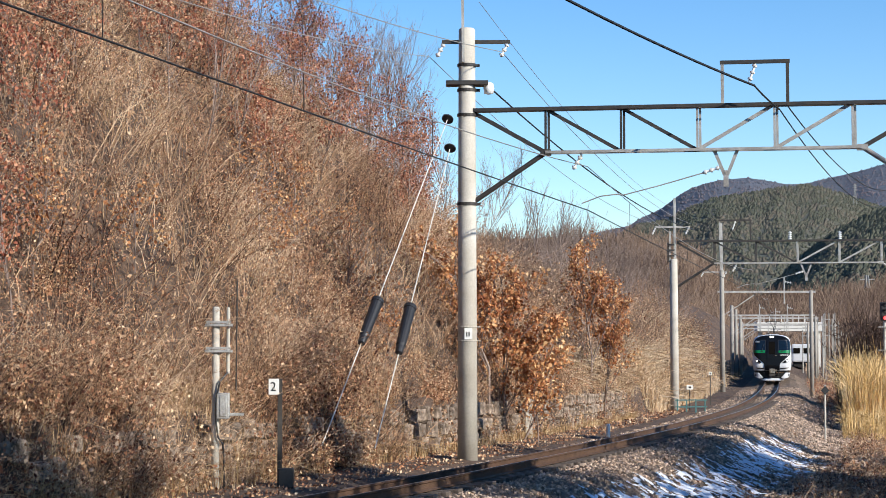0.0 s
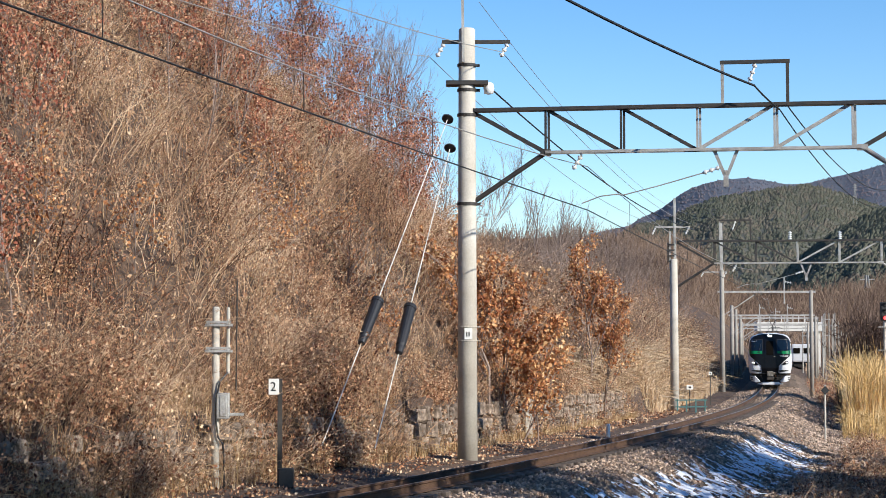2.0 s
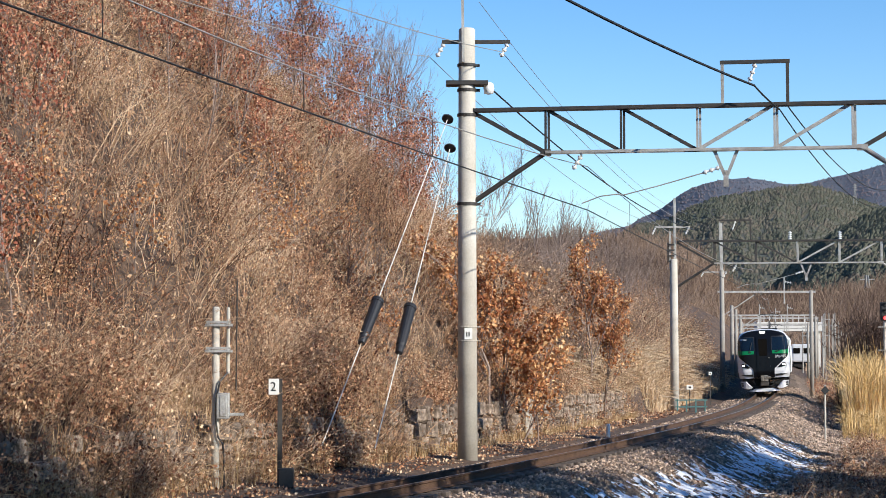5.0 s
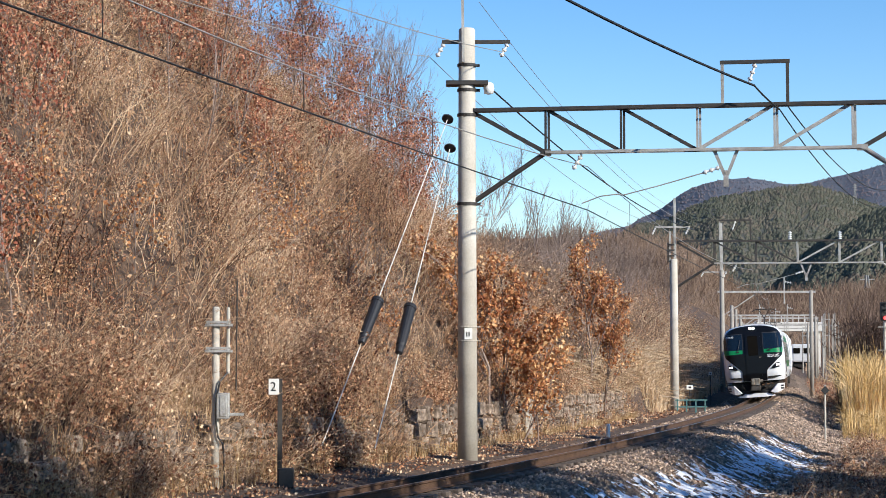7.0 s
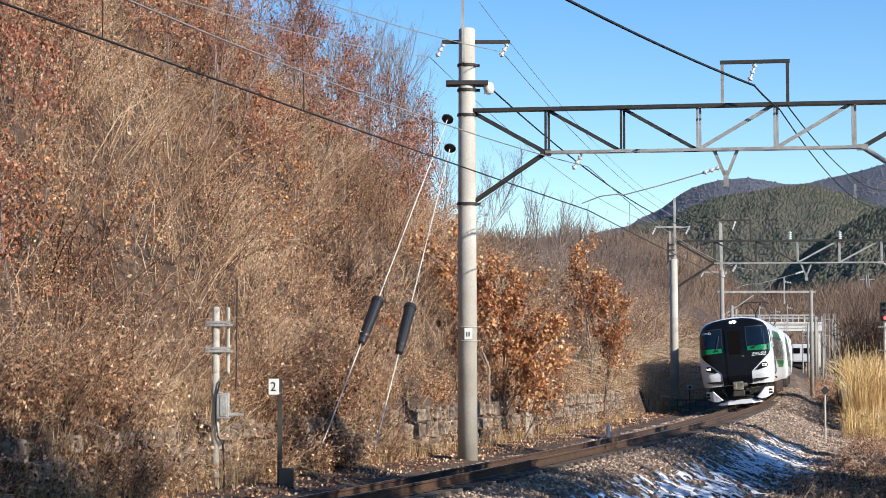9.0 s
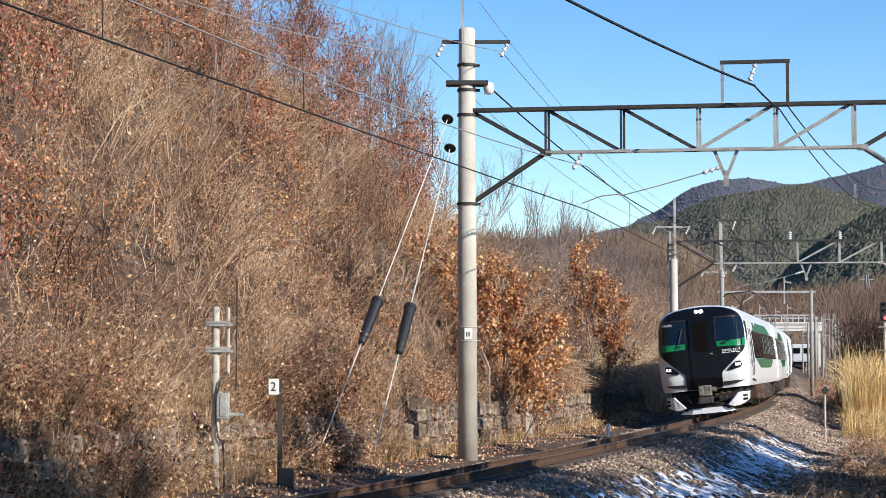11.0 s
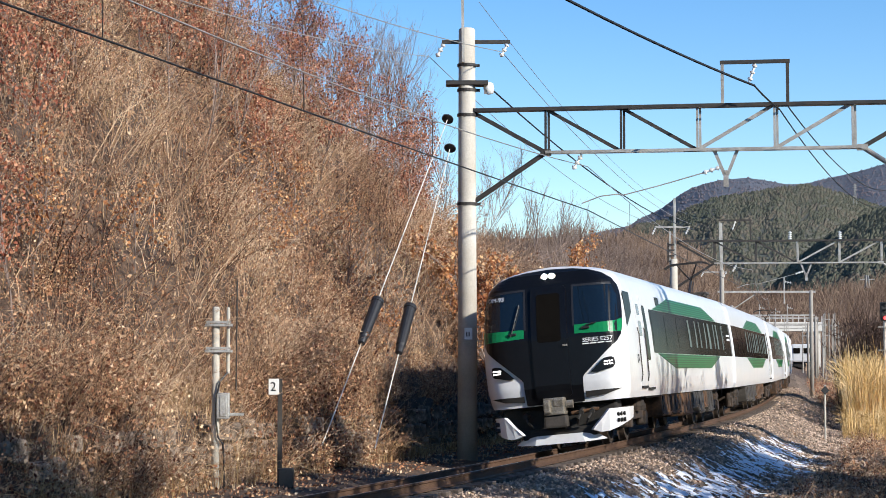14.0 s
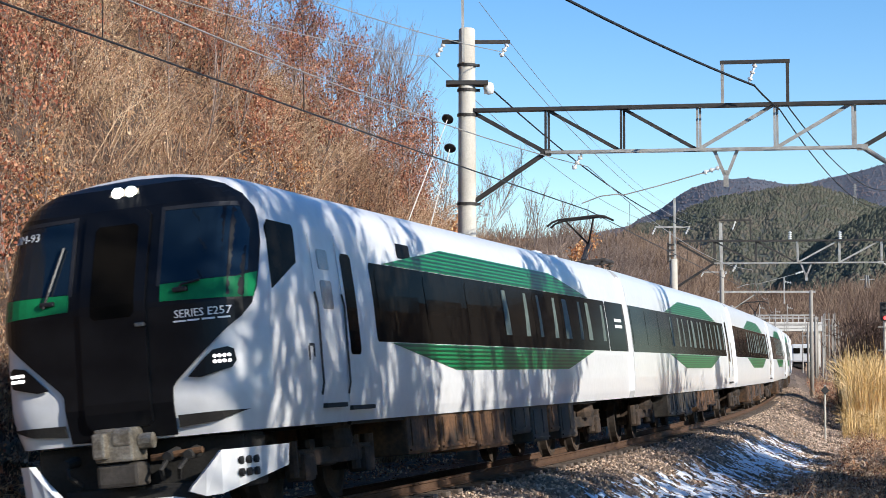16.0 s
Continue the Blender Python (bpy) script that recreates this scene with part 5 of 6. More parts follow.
def dark_bushes():
    rng = np.random.default_rng(21)
    n = 900
    x, y = rng.uniform(23.3, 27.0, n), rng.uniform(106, 114, n)
    far_y = rng.uniform(104, 150, 2 * n)
    far_x = far_y * rng.uniform(0.37, 0.85, 2 * n)
    x, y = np.concatenate([x, far_x]), np.concatenate([y, far_y])
    at = np.stack([x, y, ground_xy(x, y) - 0.1], 1)
    H = np.where(x < 28.0, 5.0, 9.0) * rng.uniform(0.5, 1.05, len(x))
    t = np.linspace(0, 1, 4)[None, :, None]
    bend = rng.normal(size=(len(x), 3)) * np.array([0.13, 0.13, 0])
    paths = at[:, None] + H[:, None, None] * (t * np.array([0, 0, 1.0]) + bend[:, None] * t ** 1.5)
    k = np.repeat(np.arange(len(x)), 10)
    root = paths[k, rng.integers(0, 4, len(k))]
    tip = root + unit(rng.normal(size=(len(k), 3)) + np.array([0, 0, 0.8])) * (H[k] * rng.uniform(0.08, 0.2, len(k)))[:, None]
    wood = stack([strands(paths, np.full(len(x), 0.04), np.full(len(x), 0.012)), strands(np.stack([root, tip], 1), np.full(len(k), 0.022), np.full(len(k), 0.008))])
    stuff("dark_bushes", wood, M_DARKWOOD, "dense dark brown bushes behind the reeds", "bushes")


dark_bushes()


# ---- stones and snow ----
def build_stones():
    rng = np.random.default_rng(11)
    oct_v = np.array([(1, 0, 0), (-1, 0, 0), (0, 1, 0), (0, -1, 0), (0, 0, 1), (0, 0, -1)], float)
    oct_f = np.array([(0, 2, 4), (2, 1, 4), (1, 3, 4), (3, 0, 4), (1, 2, 5), (0, 3, 5)])

    def lay(n, s_range, p_range, size):
        s, p = rng.uniform(*s_range, n), rng.uniform(*p_range, n)
        rail = np.abs(np.abs(p) - 0.5335) < 0.09
        s, p = s[~rail], p[~rail]
        n = len(s)
        x, y, _ = place(s, p)
        at = np.stack([x, y, ground(s, p) + 0.015], 1)
        r = size * rng.uniform(0.5, 1.3, n)
        q = unit(rng.normal(size=(n, 4)))
        w, a, b, c = q.T
        R = np.stack([np.stack([1 - 2 * (b * b + c * c), 2 * (a * b - c * w), 2 * (a * c + b * w)], 1), np.stack([2 * (a * b + c * w), 1 - 2 * (a * a + c * c), 2 * (b * c - a * w)], 1), np.stack([2 * (a * c - b * w), 2 * (b * c + a * w), 1 - 2 * (a * a + b * b)], 1)], 1)
        shape = oct_v[None] * rng.uniform(0.55, 1.2, (n, 6, 1)) * r[:, None, None]
        v = np.einsum("nij,nkj->nki", R, shape) + at[:, None]
        f = oct_f[None] + (np.arange(n) * 6)[:, None, None]
        return v.reshape(-1, 3), f.reshape(-1, 3)

    chunk = stack([lay(20000, (-14, 14), (-3.0, 2.3), 0.036), lay(15000, (14, 50), (-4.0, 2.2), 0.045), lay(6000, (50, 110), (-4.0, 2.2), 0.06), lay(7000, (8, 50), (-5.5, -3.0), 0.05)])
    tagged(big_mesh("ballast_stones", *chunk, M_STONE, 3), "loose brown ballast stones around the rails", "ballast", kind="stuff")


build_stones()


def build_snow():
    sv, pv = np.arange(-6, 33, 0.05), np.arange(-4.6, -1.75, 0.05)
    S, P = np.meshgrid(sv, pv, indexing="ij")
    x, y, _ = place(S, P)
    f = np.array([noise.fractal(Vector((a * 3.6 + b * 1.2, b * 2.2 - a * 1.0, 3.0)), 0.45, 2.2, 5) for a, b in zip(x.ravel(), y.ravel())]).reshape(x.shape) * 1.15
    shape = np.interp(P, (-4.6, -3.7, -3.0, -2.3, -1.75), (-0.9, 0.2, 0.55, 0.3, -1.0)) + np.interp(S, (-6, -2, 4, 12, 20, 27, 33), (-0.4, 0.35, 0.4, 0.15, 0.45, 0.0, -0.8))
    f = f + shape
    z = ground(S, P) + 0.025 + 0.035 * np.clip(f - 0.45, 0, 1)
    v = np.stack([x, y, z], -1).reshape(-1, 3)
    b = len(pv)
    on = (f[:-1, :-1] > 0.45) & (f[1:, :-1] > 0.45) & (f[:-1, 1:] > 0.45) & (f[1:, 1:] > 0.45)
    i = (np.arange(len(sv) - 1)[:, None] * b + np.arange(b - 1)[None, :])[on]
    q = np.stack([i, i + b, i + b + 1, i + 1], 1)
    used, inv = np.unique(q, return_inverse=True)
    ob = big_mesh("snow_patches", v[used], inv.reshape(-1, 4), M_SNOW, 4)
    ob.data.shade_smooth()
    tagged(ob, "thin melting snow patches on the shaded bank", "snow", kind="stuff")


build_snow()


# ---- the low wall ----
def build_wall():
    wall = empty("wall_low", "low overgrown rubble stone wall at the slope's foot", "wall", kind="structure")
    rng = random.Random(5)
    shapes = []
    for k in range(6):
        bm = bmesh.new()
        bmesh.ops.create_cube(bm, size=1)
        bmesh.ops.bevel(bm, geom=bm.edges[:], offset=0.14, segments=1, affect="EDGES")
        for v in bm.verts:
            v.co += Vector([rng.uniform(-0.07, 0.07) for _ in range(3)])
        me = bpy.data.meshes.new("stone")
        bm.to_mesh(me)
        bm.free()
        me.materials.append(M_WALL)
        shapes.append(me)
    count = 0
    s = -9.0
    while s < 44 and count < 290:
        for row in range(3):
            L = rng.uniform(0.3, 0.68)
            if rng.random() < 0.3:
                continue
            x, y, zr = place(s + rng.uniform(-0.1, 0.1), 4.12 + 0.05 * row)
            ob = new("stone", rng.choice(shapes))
            ob.parent = wall
            h = float(np.interp(s, SGRID, HEAD))
            ob.matrix_basis = Matrix.Translation((x, y, float(zr) - 0.12 + 0.34 * row + rng.uniform(-0.03, 0.03))) @ Matrix.Rotation(-h + rng.uniform(-0.08, 0.08), 4, "Z") @ Matrix.Diagonal((0.3, L, rng.uniform(0.24, 0.4), 1))
            count += 1
        s += 0.54
    return wall


build_wall()


# ---- trackside things ----
def relay_post():
    t = empty("signal_relay_post", "slim pale concrete post with steel clamps and grey junction box", "post")
    x, y = -3.68, 31.3
    t.matrix_basis = pose(x, y, -0.33, 0, 0, 0)
    bm = bmesh.new()
    lathe(bm, [(0.066, -0.2), (0.064, 1.5), (0.058, 2.93), (0.05, 2.96)], sides=16)
    part("shaft", bm, M_CONCRETE, t, smooth=True)
    for z in (2.66, 2.24):
        bm = bmesh.new()
        box(bm, (0.05, -0.02, z), (0.44, 0.16, 0.045), bevel=0.008)
        box(bm, (0.05, -0.09, z + 0.05), (0.4, 0.02, 0.04))
        for u in (-0.12, 0.2):
            bar(bm, (u, -0.12, z + 0.02), (u, 0.08, z + 0.02), 0.03, 0.03, 8)
        part("clamp", bm, M_STEEL, t)
    bm = bmesh.new()
    lathe(bm, [(0.028, 1.88), (0.03, 2.9), (0.022, 2.95)], Matrix.Translation((0.2, 0, 0)), 10)
    part("side_tube", bm, M_CONCRETE, t)
    bm = bmesh.new()
    box(bm, (0.13, -0.04, 1.36), (0.2, 0.16, 0.42), bevel=0.015)
    box(bm, (0.14, -0.125, 1.36), (0.11, 0.015, 0.34), bevel=0.006)
    b = part("junction_box", bm, M_STEEL, t, "grey steel junction box")
    bm = bmesh.new()
    box(bm, (0.34, -0.02, 1.22), (0.24, 0.06, 0.05), bevel=0.01)
    part("bracket", bm, M_STEEL, b)
    bm = bmesh.new()
    tube(bm, [(0.2, -0.03, 1.9), (0.08, -0.1, 1.75), (0.03, -0.1, 1.5), (0.02, -0.1, 1.1), (0.06, -0.1, 0.85), (0.13, -0.08, 0.75), (0.14, -0.05, 0.6), (0.15, -0.02, 0.2), (0.15, 0, -0.1)], 0.016, 8)
    part("cable", bm, M_BLACKRUB, t)
    bm = bmesh.new()
    bar(bm, (0.3, 0.3, 1.6), (0.31, 0.3, 3.4), 0.025, 0.025, 6)
    part("rear_rod", bm, M_GREYBOX, t)


relay_post()


def number_post():
    t = empty("track_number_post", "grey post with a white number two plate and dark box", "sign")
    t.matrix_basis = pose(-2.73, 32.4, -0.32, 0, 0, 0)
    bm = bmesh.new()
    bar(bm, (0, 0, -0.1), (0, 0, 1.78), 0.075, 0.06)
    part("post", bm, M_GREYBOX, t)
    bm = bmesh.new()
    box(bm, (-0.1, -0.045, 1.645), (0.175, 0.014, 0.265), bevel=0.004)
    p = part("plate", bm, M_SIGNW, t, "white number plate")
    lettering("numeral", "2", 0.215, (-0.162, -0.056, 1.575), p, M_SIGNB)
    bm = bmesh.new()
    box(bm, (0.11, -0.02, 0.12), (0.26, 0.24, 0.34), bevel=0.02)
    part("base_box", bm, M_BLACKRUB, t, "black base box")


number_post()


def guy_wire(foot, head, r, a, b):
    t = empty("guy_wire", "steel guy wire with a black insulating sleeve, anchored in the slope", "guy wire", "guy wires of the pole")
    f, h = Vector(foot), Vector(head)
    t.matrix_basis = Matrix.Translation(f)
    d = h - f
    bm = bmesh.new()
    tube(bm, [(0, 0, 0), d * 0.5, d], 0.012, 6)
    part("strand", bm, M_GUY, t)
    bm = bmesh.new()
    q = d.to_track_quat("Z", "Y").to_matrix().to_4x4()
    L = d.length
    lathe(bm, [(0.03, L * a), (0.075, L * a + 0.03), (0.085, L * a + 0.12), (0.085, L * a + 0.2), (0.1, L * a + 0.24), (0.118, L * b - 0.1), (0.13, L * b - 0.09), (0.13, L * b - 0.01), (0.04, L * b)], q, 14)
    part("sleeve", bm, M_BLACKRUB, t, "black ribbed insulating sleeve", smooth=False)
    bm = bmesh.new()
    lathe(bm, [(0.03, L - 0.05), (0.13, L - 0.03), (0.13, L + 0.0), (0.05, L + 0.05)], q, 16)
    part("disc_insulator", bm, M_SIGNB, t)


guy_wire((-2.25, 36.0, 0.2), (0.11, 42.0, 7.08), 0.016, 0.275, 0.405)
guy_wire((-1.30, 37.0, 0.1), (0.16, 42.0, 6.44), 0.016, 0.285, 0.44)


def marker_post(x, y, h, r, label, mat=M_SIGNW):
    bm = bmesh.new()
    z = float(ground_xy(x, y)[0])
    lathe(bm, [(r, z - 0.1), (r, z + h - 0.03), (r * 0.7, z + h)], Matrix.Translation((x, y, 0)), 10)
    tagged(part("marker_post", bm, mat), label, "marker post")


marker_post(4.75, 55.7, 0.42, 0.06, "short white painted marker post beside the track")
bm = bmesh.new()
box(bm, (2.37, 53.5, 0.22), (0.19, 0.17, 1.15), bevel=0.02)
tagged(part("fence_post", bm, M_CONCRETE), "old square concrete post before the stone wall", "post")


def culvert_rail():
    t = empty("culvert_railing", "teal painted steel railing over a dark culvert", "railing")
    t.matrix_basis = pose(10.35, 85.5, -0.5, 0, 0, 8)
    for i in range(4):
        bm = bmesh.new()
        bar(bm, (i * 0.42, 0, -0.1), (i * 0.42, 0, 0.72), 0.05)
        part("post", bm, M_CYAN, t)
    for z in (0.05, 0.38, 0.68):
        bm = bmesh.new()
        bar(bm, (-0.1, 0, z), (1.36, 0, z), 0.05)
        part("rail", bm, M_CYAN, t)


culvert_rail()


def small_sign(x, y, high, size, name, label):
    t = empty(name, label, "sign")
    z = float(ground_xy(x, y)[0])
    t.matrix_basis = pose(x, y, z)
    bm = bmesh.new()
    bar(bm, (0, 0.03, -0.1), (0, 0.03, high - z), 0.05, 0.05, 8)
    part("post", bm, M_GREYBOX, t)
    bm = bmesh.new()
    box(bm, (0, -0.02, high - z), (size[0], 0.03, size[1]), bevel=0.008)
    plate = part("plate", bm, M_SIGNW, t)
    bm = bmesh.new()
    box(bm, (0, -0.04, high - z), (size[0] * 0.4, 0.006, size[1] * 0.4))
    part("marking", bm, M_SIGNB, plate)


small_sign(13.75, 99.5, 1.3, (0.17, 0.17), "track_sign", "small square white sign with a dark mark beside the track")
small_sign(11.15, 87.4, 0.72, (0.3, 0.2), "culvert_sign", "pale weathered board on a thin post above the culvert")


def diamond_sign():
    t = empty("track_sign", "slim post with a small black diamond sign", "sign")
    x, y = 13.42, 68.0
    t.matrix_basis = pose(x, y, float(ground_xy(x, y)[0]))
    bm = bmesh.new()
    bar(bm, (0, 0, -0.1), (0, 0, 1.95), 0.07, 0.07, 8)
    part("post", bm, M_CONCRETE, t)
    bm = bmesh.new()
    box(bm, (0, -0.05, 1.75), (0.22, 0.02, 0.22), Matrix.Rotation(radians(45), 3, "Y"))
    part("plate", bm, M_SIGNB, t)


diamond_sign()


def signal(x, y, ztop):
    t = empty("railway_signal", "black railway signal showing red on a grey post", "signal")
    z0 = float(ground_xy(x, y)[0])
    t.matrix_basis = pose(x, y, z0)
    H = ztop - z0
    bm = bmesh.new()
    bar(bm, (0, 0.12, -0.2), (0, 0.12, H), 0.15, 0.13, 10)
    part("post", bm, M_STEEL, t)
    bm = bmesh.new()
    box(bm, (0, 0, H + 0.1), (0.5, 0.2, 1.0), bevel=0.1)
    head = part("signal_head", bm, M_SIGNB, t)
    for k, m in enumerate((M_SIGNB, M_SIGNB, M_RED)):
        zz = H + 0.42 - 0.33 * k
        bm = bmesh.new()
        lathe(bm, [(0.10, 0), (0.10, 0.02), (0.06, 0.04)], Matrix.Translation((0, -0.1, zz)) @ Matrix.Rotation(radians(90), 4, "X"), 14)
        part("lens", bm, m, head)
        bm = bmesh.new()
        bar(bm, (0, -0.1, zz + 0.115), (0, -0.3, zz + 0.115), 0.2, 0.02)
        part("hood", bm, M_SIGNB, head)
    for z in (H - 0.7, H - 1.9):
        bm = bmesh.new()
        box(bm, (-0.05, 0.1, z), (0.55, 0.3, 0.05))
        part("step", bm, M_STEEL, t)


signal(22.9, 100.0, 4.4)


# ---- far end: footbridge, waiting train, masts, building ----
def far_station():
    b = empty("footbridge", "pale painted footbridge with handrails over the far tracks", "bridge")
    b.matrix_basis = pose(52.0, 318.0, 0)
    bm = bmesh.new()
    box(bm, (5.0, 0, 8.2), (11.0, 3.0, 1.5), bevel=0.05)
    part("deck", bm, M_BUILD, b)
    for u in (0.2, 9.8):
        bm = bmesh.new()
        bar(bm, (u, 0, -3), (u, 0, 7.6), 0.6)
        part("pier", bm, M_BUILD, b)
    for i in range(12):
        bm = bmesh.new()
        bar(bm, (i * 0.95 - 0.3, -1.4, 8.9), (i * 0.95 - 0.3, -1.4, 9.9), 0.12)
        part("baluster", bm, M_BUILD, b)
    t = empty("waiting_train", "white train waiting at the far station", "train car")
    t.matrix_basis = pose(54.2, 292.0, 1.3, 0, 0, -10)
    bm = bmesh.new()
    box(bm, (0, 9, 2.4), (2.9, 18, 2.7), bevel=0.25)
    part("body", bm, M_WHITE, t)
    for u in (-0.75, 0.75):
        bm = bmesh.new()
        box(bm, (u, -0.03, 2.75), (1.0, 0.1, 0.8), bevel=0.04)
        part("windscreen", bm, M_GLASS, t)
    bm = bmesh.new()
    box(bm, (0, 9, 0.75), (2.4, 17, 0.8), bevel=0.1)
    part("underframe", bm, M_DARK, t)
    rng = random.Random(9)
    for i in range(22):
        y = rng.uniform(230, 420)
        x = y * rng.uniform(0.186, 0.214)
        H = y * rng.uniform(0.013, 0.023)
        m = empty("station_mast", "thin pale mast among the far station tracks", "mast", "masts of the far station")
        m.matrix_basis = pose(x, y, 0.0)
        bm = bmesh.new()
        bar(bm, (0, 0, -1), (0, 0, H + 3), 0.2, 0.14, 8)
        part("shaft", bm, M_GREYPOLE if i % 3 else M_STEEL, m)
        if i % 2:
            continue
        bm = bmesh.new()
        w = rng.uniform(0.5, 1.4)
        bar(bm, (-w * rng.random(), 0, H + 2.2), (w, 0, H + 2.2), 0.12)
        part("crossarm", bm, M_STEEL, m)
    for x, y, z, h in ((132.0, 600.0, 14.0, 16.0), (643.0, 3000.0, 262.0, 24.0)):
        p = empty("pylon", "distant lattice power pylon", "pylon", "far pylons")
        p.matrix_basis = pose(x, y, z)
        bm = bmesh.new()
        for i in (-1, 1):
            for j in (-1, 1):
                bar(bm, (i * h * 0.11, j * h * 0.11, -h * 0.3), (i * h * 0.02, j * h * 0.02, h), h * 0.016)
        for k in range(7):
            z0, z1 = h * k / 7, h * (k + 1) / 7
            r0, r1 = h * (0.09 - 0.07 * k / 7), h * (0.09 - 0.07 * (k + 1) / 7)
            bar(bm, (-r0, 0, z0), (r1, 0, z1), h * 0.01)
            bar(bm, (r0, 0, z0), (-r1, 0, z1), h * 0.01)
        part("tower", bm, M_STEEL, p)
        bm = bmesh.new()
        for z0 in (0.62, 0.77, 0.92):
            bar(bm, (-h * 0.14, 0, h * z0), (h * 0.14, 0, h * z0), h * 0.02)
        part("arms", bm, M_STEEL, p)


far_station()


# ---- mountains ----
def ridge(name, dist, deep, profile, mat, trees, size, seed, label, kindof="cone", tree_mat=None):
    """A wooded hill: profile gives (bearing as x over y, crest height over y); the slope falls toward the valley."""
    rng = np.random.default_rng(seed)
    bx = np.array([a for a, _ in profile])
    bh = np.array([b for _, b in profile])
    cols, rows = 90, 26
    B = np.linspace(bx[0], bx[-1], cols)
    V, R = np.meshgrid(B, np.linspace(0, 1, rows), indexing="ij")

    def height(b, r):
        y = dist - deep * (1 - r)
        crest = np.interp(b, bx, bh) * dist
        spur = 0.06 * np.abs(wobble(b * 60 + seed, r * 2.0, 0.8)) * np.sin(np.pi * r)
        return b * y, y, -3 + (crest + 3) * (np.clip(r, 0, 1) ** 0.85 * (1 - spur))

    x, y, z = height(V, R)
    v = np.stack([x, y, z], -1).reshape(-1, 3)
    i = (np.arange(cols - 1)[:, None] * rows + np.arange(rows - 1)[None, :]).ravel()
    ob = big_mesh(name, v, np.stack([i, i + rows, i + rows + 1, i + 1], 1), mat, 4)
    ob.data.shade_smooth()
    tagged(ob, label, "mountain", kind="structure")
    b, r = rng.uniform(bx[0], bx[-1], trees), rng.uniform(0.05, 1.0, trees) ** 0.7
    x, y, z = height(b, r)
    h = size * rng.uniform(0.6, 1.3, trees)
    if kindof == "cone":
        k = 5
        a = np.arange(k) / k * math.tau
        wide = h * rng.uniform(0.7, 1.2, trees)
        low = np.stack([x[:, None] + wide[:, None] * np.cos(a) * rng.uniform(0.7, 1.2, (trees, k)), y[:, None] + wide[:, None] * np.sin(a), np.repeat((z - size * 0.1)[:, None], k, 1)], -1)
        top = np.stack([x[:, None] + 0.3 * wide[:, None] * np.cos(a + 0.5), y[:, None] + 0.3 * wide[:, None] * np.sin(a + 0.5), (z + h)[:, None] * np.ones(k) - rng.uniform(0, 0.3, (trees, k)) * size], -1)
        v = np.concatenate([low, top], 1)
        o = np.arange(trees)[:, None] * (2 * k)
        j = np.arange(k)
        f = np.stack([o + j, o + (j + 1) % k, o + k + (j + 1) % k, o + k + j], -1).reshape(-1, 4)
        stuff(name + "_trees", (v.reshape(-1, 3), f), tree_mat or M_FOREST, "conifers and bare woods on the far slope", "forest").data.shade_smooth()
    else:
        m = 5
        root = np.repeat(np.stack([x, y, z], -1), m, 0)
        way = unit(rng.normal(size=(trees * m, 3)) * np.array([0.45, 0.45, 0.1]) + np.array([0, 0, 1.0]))
        L = np.repeat(h, m)[:, None] * rng.uniform(0.5, 1.0, (trees * m, 1))
        p = np.stack([root, root + way * L], 1)
        rr = np.full(trees * m, size * 0.016)
        stuff(name + "_trees", strands(p, rr, rr * 0.4), tree_mat or M_BROWNWOOD, "bare brown woods on the far slope", "forest")


# farthest mountain: aerial haze is mixed into the blue-grey of woods and floor
M_HAZEWOOD = scatter_material("hazed_mixed_woods", [(0.075, 0.088, 0.118), (0.092, 0.10, 0.13), (0.12, 0.112, 0.132), (0.15, 0.125, 0.135)], 0.9, 0.0, 0.004, 0.6)
M_HAZEFLOOR = material("hazed_forest_floor", (0.10, 0.108, 0.135), 0.95, tint=(0.085, 0.095, 0.115), spread=0.2, scale=0.006, fine=0.05, bump=0)
M_FAR2 = material("near_forest_floor", (0.125, 0.115, 0.085), 0.95, tint=(0.085, 0.085, 0.06), spread=0.25, scale=0.006, fine=0.05, bump=0)
M_FAR3 = material("brown_wood_floor", (0.20, 0.135, 0.10), 0.95, tint=(0.13, 0.09, 0.07), spread=0.3, scale=0.02, fine=0.3, bump=0)
ridge("mountain_far", 4600.0, 1500.0, ((0.02, 0.05), (0.08, 0.070), (0.097, 0.0735), (0.101, 0.0765), (0.113, 0.082), (0.119, 0.0865), (0.125, 0.091), (0.134, 0.0948), (0.144, 0.0972), (0.158, 0.0985), (0.165, 0.0975), (0.18, 0.0948), (0.19, 0.0955), (0.20, 0.098), (0.2155, 0.1015), (0.23, 0.1055), (0.30, 0.11), (0.4, 0.08)), M_HAZEFLOOR, 16000, 3.0, 1, "wooded mountain behind the valley, haze blue in its colour", "cone", M_HAZEWOOD)
ridge("mountain_mid", 3500.0, 1300.0, ((0.05, 0.03), (0.085, 0.064), (0.10, 0.074), (0.116, 0.0765), (0.128, 0.083), (0.14, 0.0875), (0.16, 0.0908), (0.1745, 0.0935), (0.187, 0.0948), (0.195, 0.0942), (0.21, 0.0895), (0.2185, 0.0865), (0.24, 0.08), (0.30, 0.08), (0.40, 0.06)), M_FAR2, 26000, 3.6, 2, "dark green forested mountain slope")
ridge("hill_right", 1900.0, 700.0, ((0.15, 0.02), (0.18, 0.052), (0.192, 0.062), (0.204, 0.071), (0.218, 0.078), (0.232, 0.0835), (0.28, 0.09), (0.36, 0.07)), M_FAR2, 12000, 3.2, 3, "green pine-covered hill")
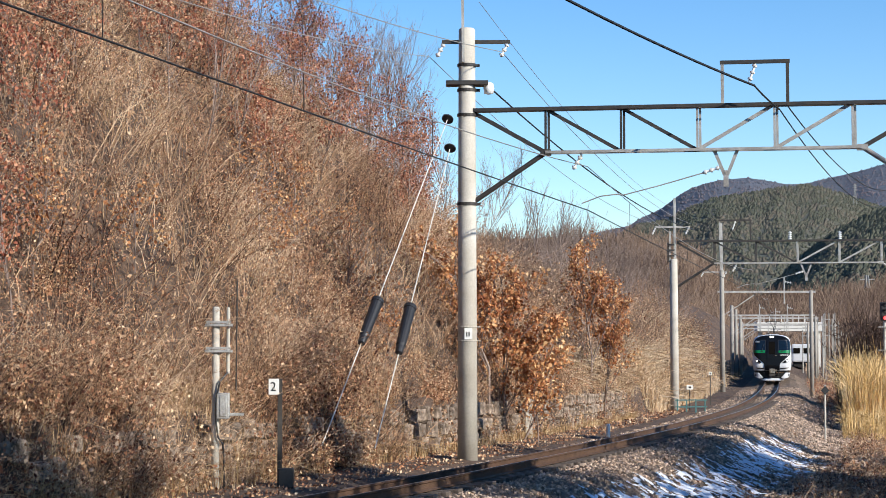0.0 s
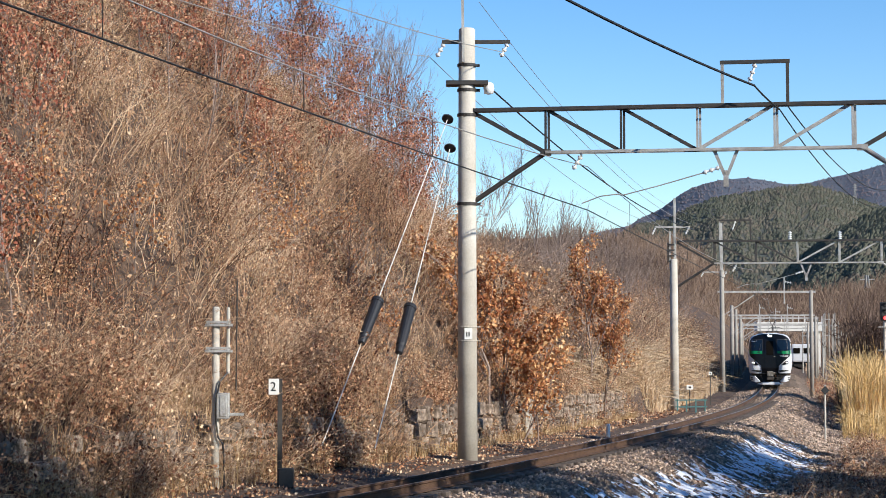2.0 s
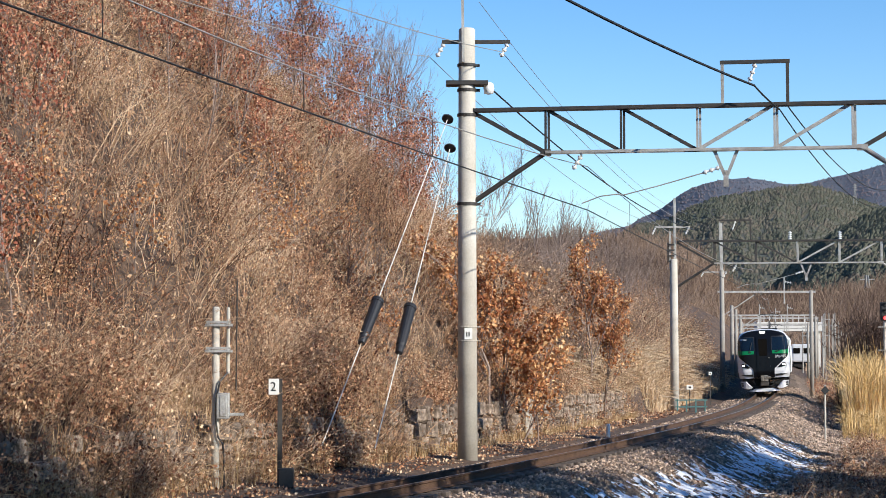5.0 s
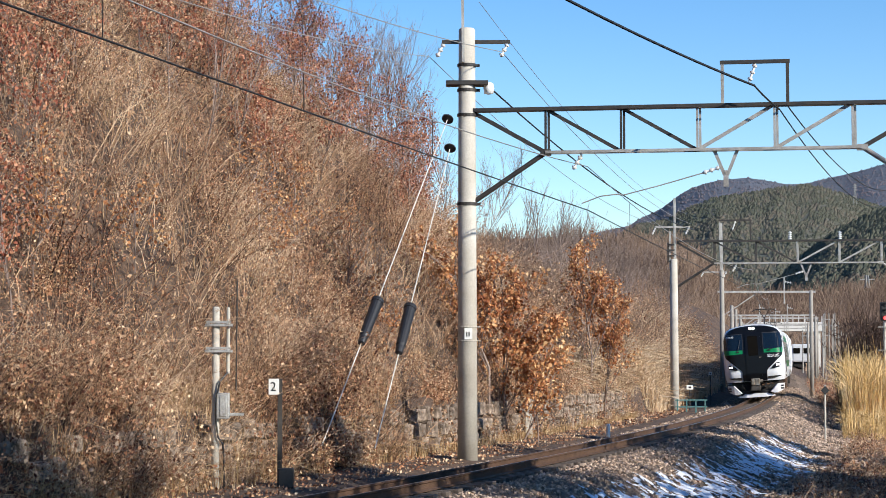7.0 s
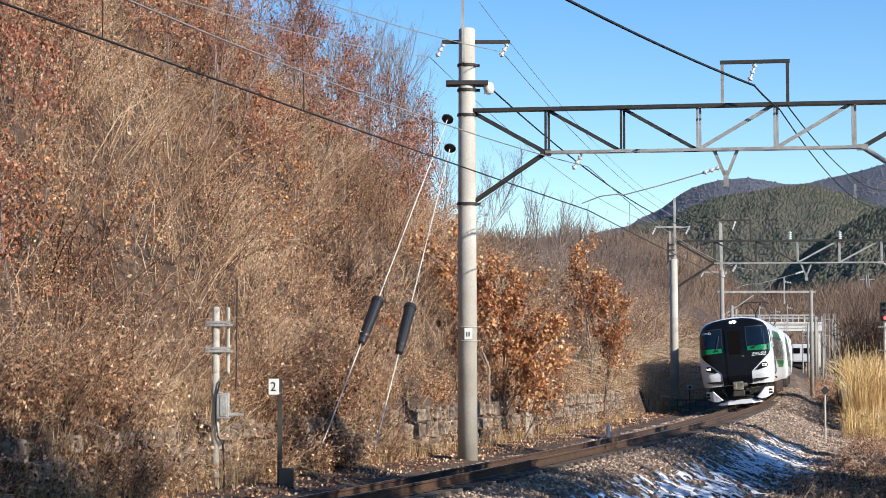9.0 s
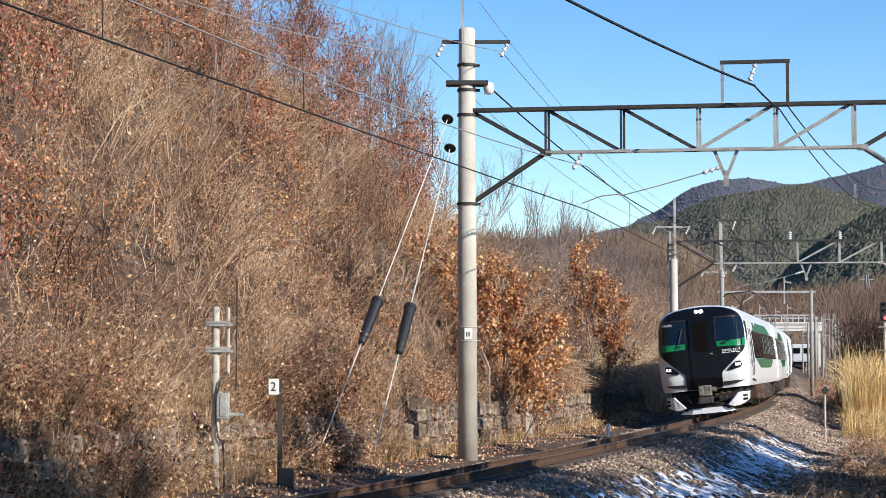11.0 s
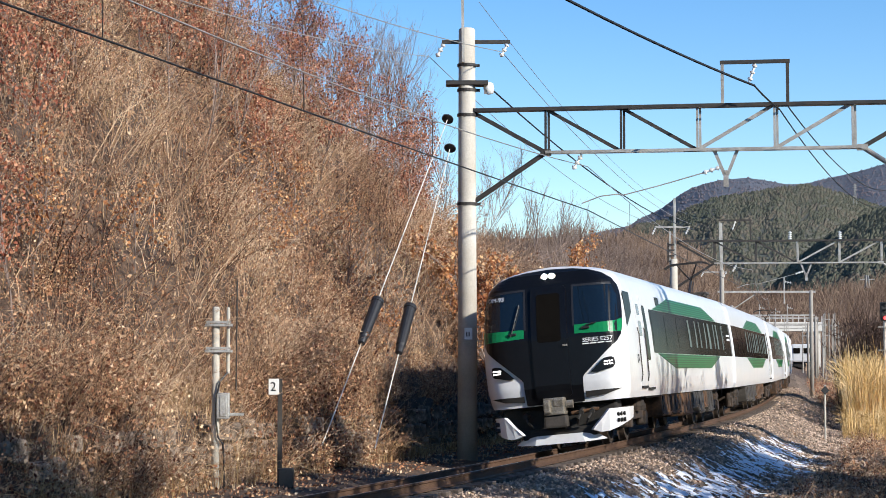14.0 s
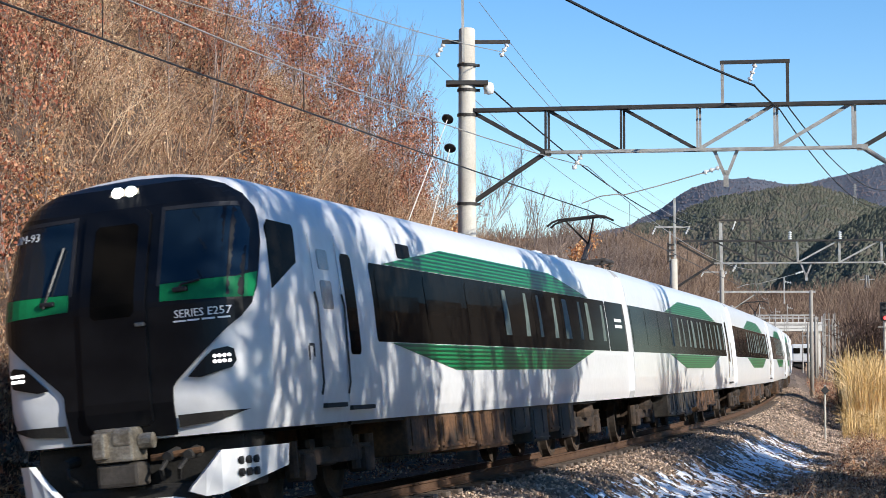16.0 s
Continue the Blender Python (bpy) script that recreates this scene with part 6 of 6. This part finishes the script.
ridge("hill_brown", 620.0, 200.0, ((-0.05, 0.03), (0.022, 0.069), (0.06, 0.0695), (0.10, 0.068), (0.119, 0.067), (0.13, 0.061), (0.141, 0.052), (0.152, 0.041), (0.165, 0.036), (0.195, 0.039), (0.23, 0.044), (0.27, 0.045), (0.36, 0.04)), M_FAR3, 7000, 6.0, 4, "brown bare wooded hill behind the station", "bare")
# the valley's other side, out of view behind and beside the camera
ridge("hill_east", 260.0, 150.0, ((0.42, 0.12), (0.8, 0.14), (1.4, 0.2), (2.4, 0.3)), M_FAR3, 900, 7.0, 5, "brown wooded hill across the valley", "bare")
TRAIN = []
START = 0.0
for i in range(7):
    L = 20.5 if i == 0 else 20.0
    plan = ((0.3, 17.7, 5.5, 15.6), (0.3, 17.7, 5.7, 15.9))[i % 2]
    c, ax = train_car(i, L, i == 0, 4.2 if i in (1, 4) else None, plan)
    TRAIN.append((c, START, L, ax))
    START += L


# ---- what moves ----
def train_s(t):
    """Place of the train's nose along the track at t seconds."""
    T = np.array([-2.0, 0.0, 3.5, 7.0, 9.0, 11.5, 13.0, 14.0, 15.0, 16.0, 17.0])
    S = np.array([135.2, 119.37, 91.62, 63.86, 48.0, 28.3, 15.62, 6.72, -2.62, -12.8, -23.7])
    v = np.gradient(S, T)
    k = int(np.clip(np.searchsorted(T, t) - 1, 0, len(T) - 2))
    h = T[k + 1] - T[k]
    u = (t - T[k]) / h
    return float(S[k] * (2 * u ** 3 - 3 * u ** 2 + 1) + h * v[k] * (u ** 3 - 2 * u ** 2 + u) + S[k + 1] * (3 * u ** 2 - 2 * u ** 3) + h * v[k + 1] * (u ** 3 - u ** 2))


def car_pose(s, length):
    a, b = Vector(place(s + 3.6, 0)), Vector(place(s + length - 3.1, 0))
    back = (b - a).normalized()
    right = back.cross(Vector((0, 0, 1))).normalized()
    up = right.cross(back)
    m = Matrix((right, back, up)).transposed().to_4x4()
    m.translation = a - back * 3.6
    return m @ Matrix.Rotation(-float(cant(s + length / 2)), 4, "Y")


def motions():
    times = [0.25 * i for i in range(65)]
    for car, start, length, axles in TRAIN:
        walk(car, [(t, car_pose(train_s(t) + start, length)) for t in times])
    # wheels of the two leading cars turn with the way travelled
    ticks = [i / 15 for i in range(241)]
    for car, start, length, axles in TRAIN[:2]:
        for w in axles:
            rest = w.matrix_basis.copy()
            walk(w, [(t, rest @ Matrix.Rotation((train_s(t) - train_s(0)) / 0.43, 4, "X")) for t in ticks])


motions()
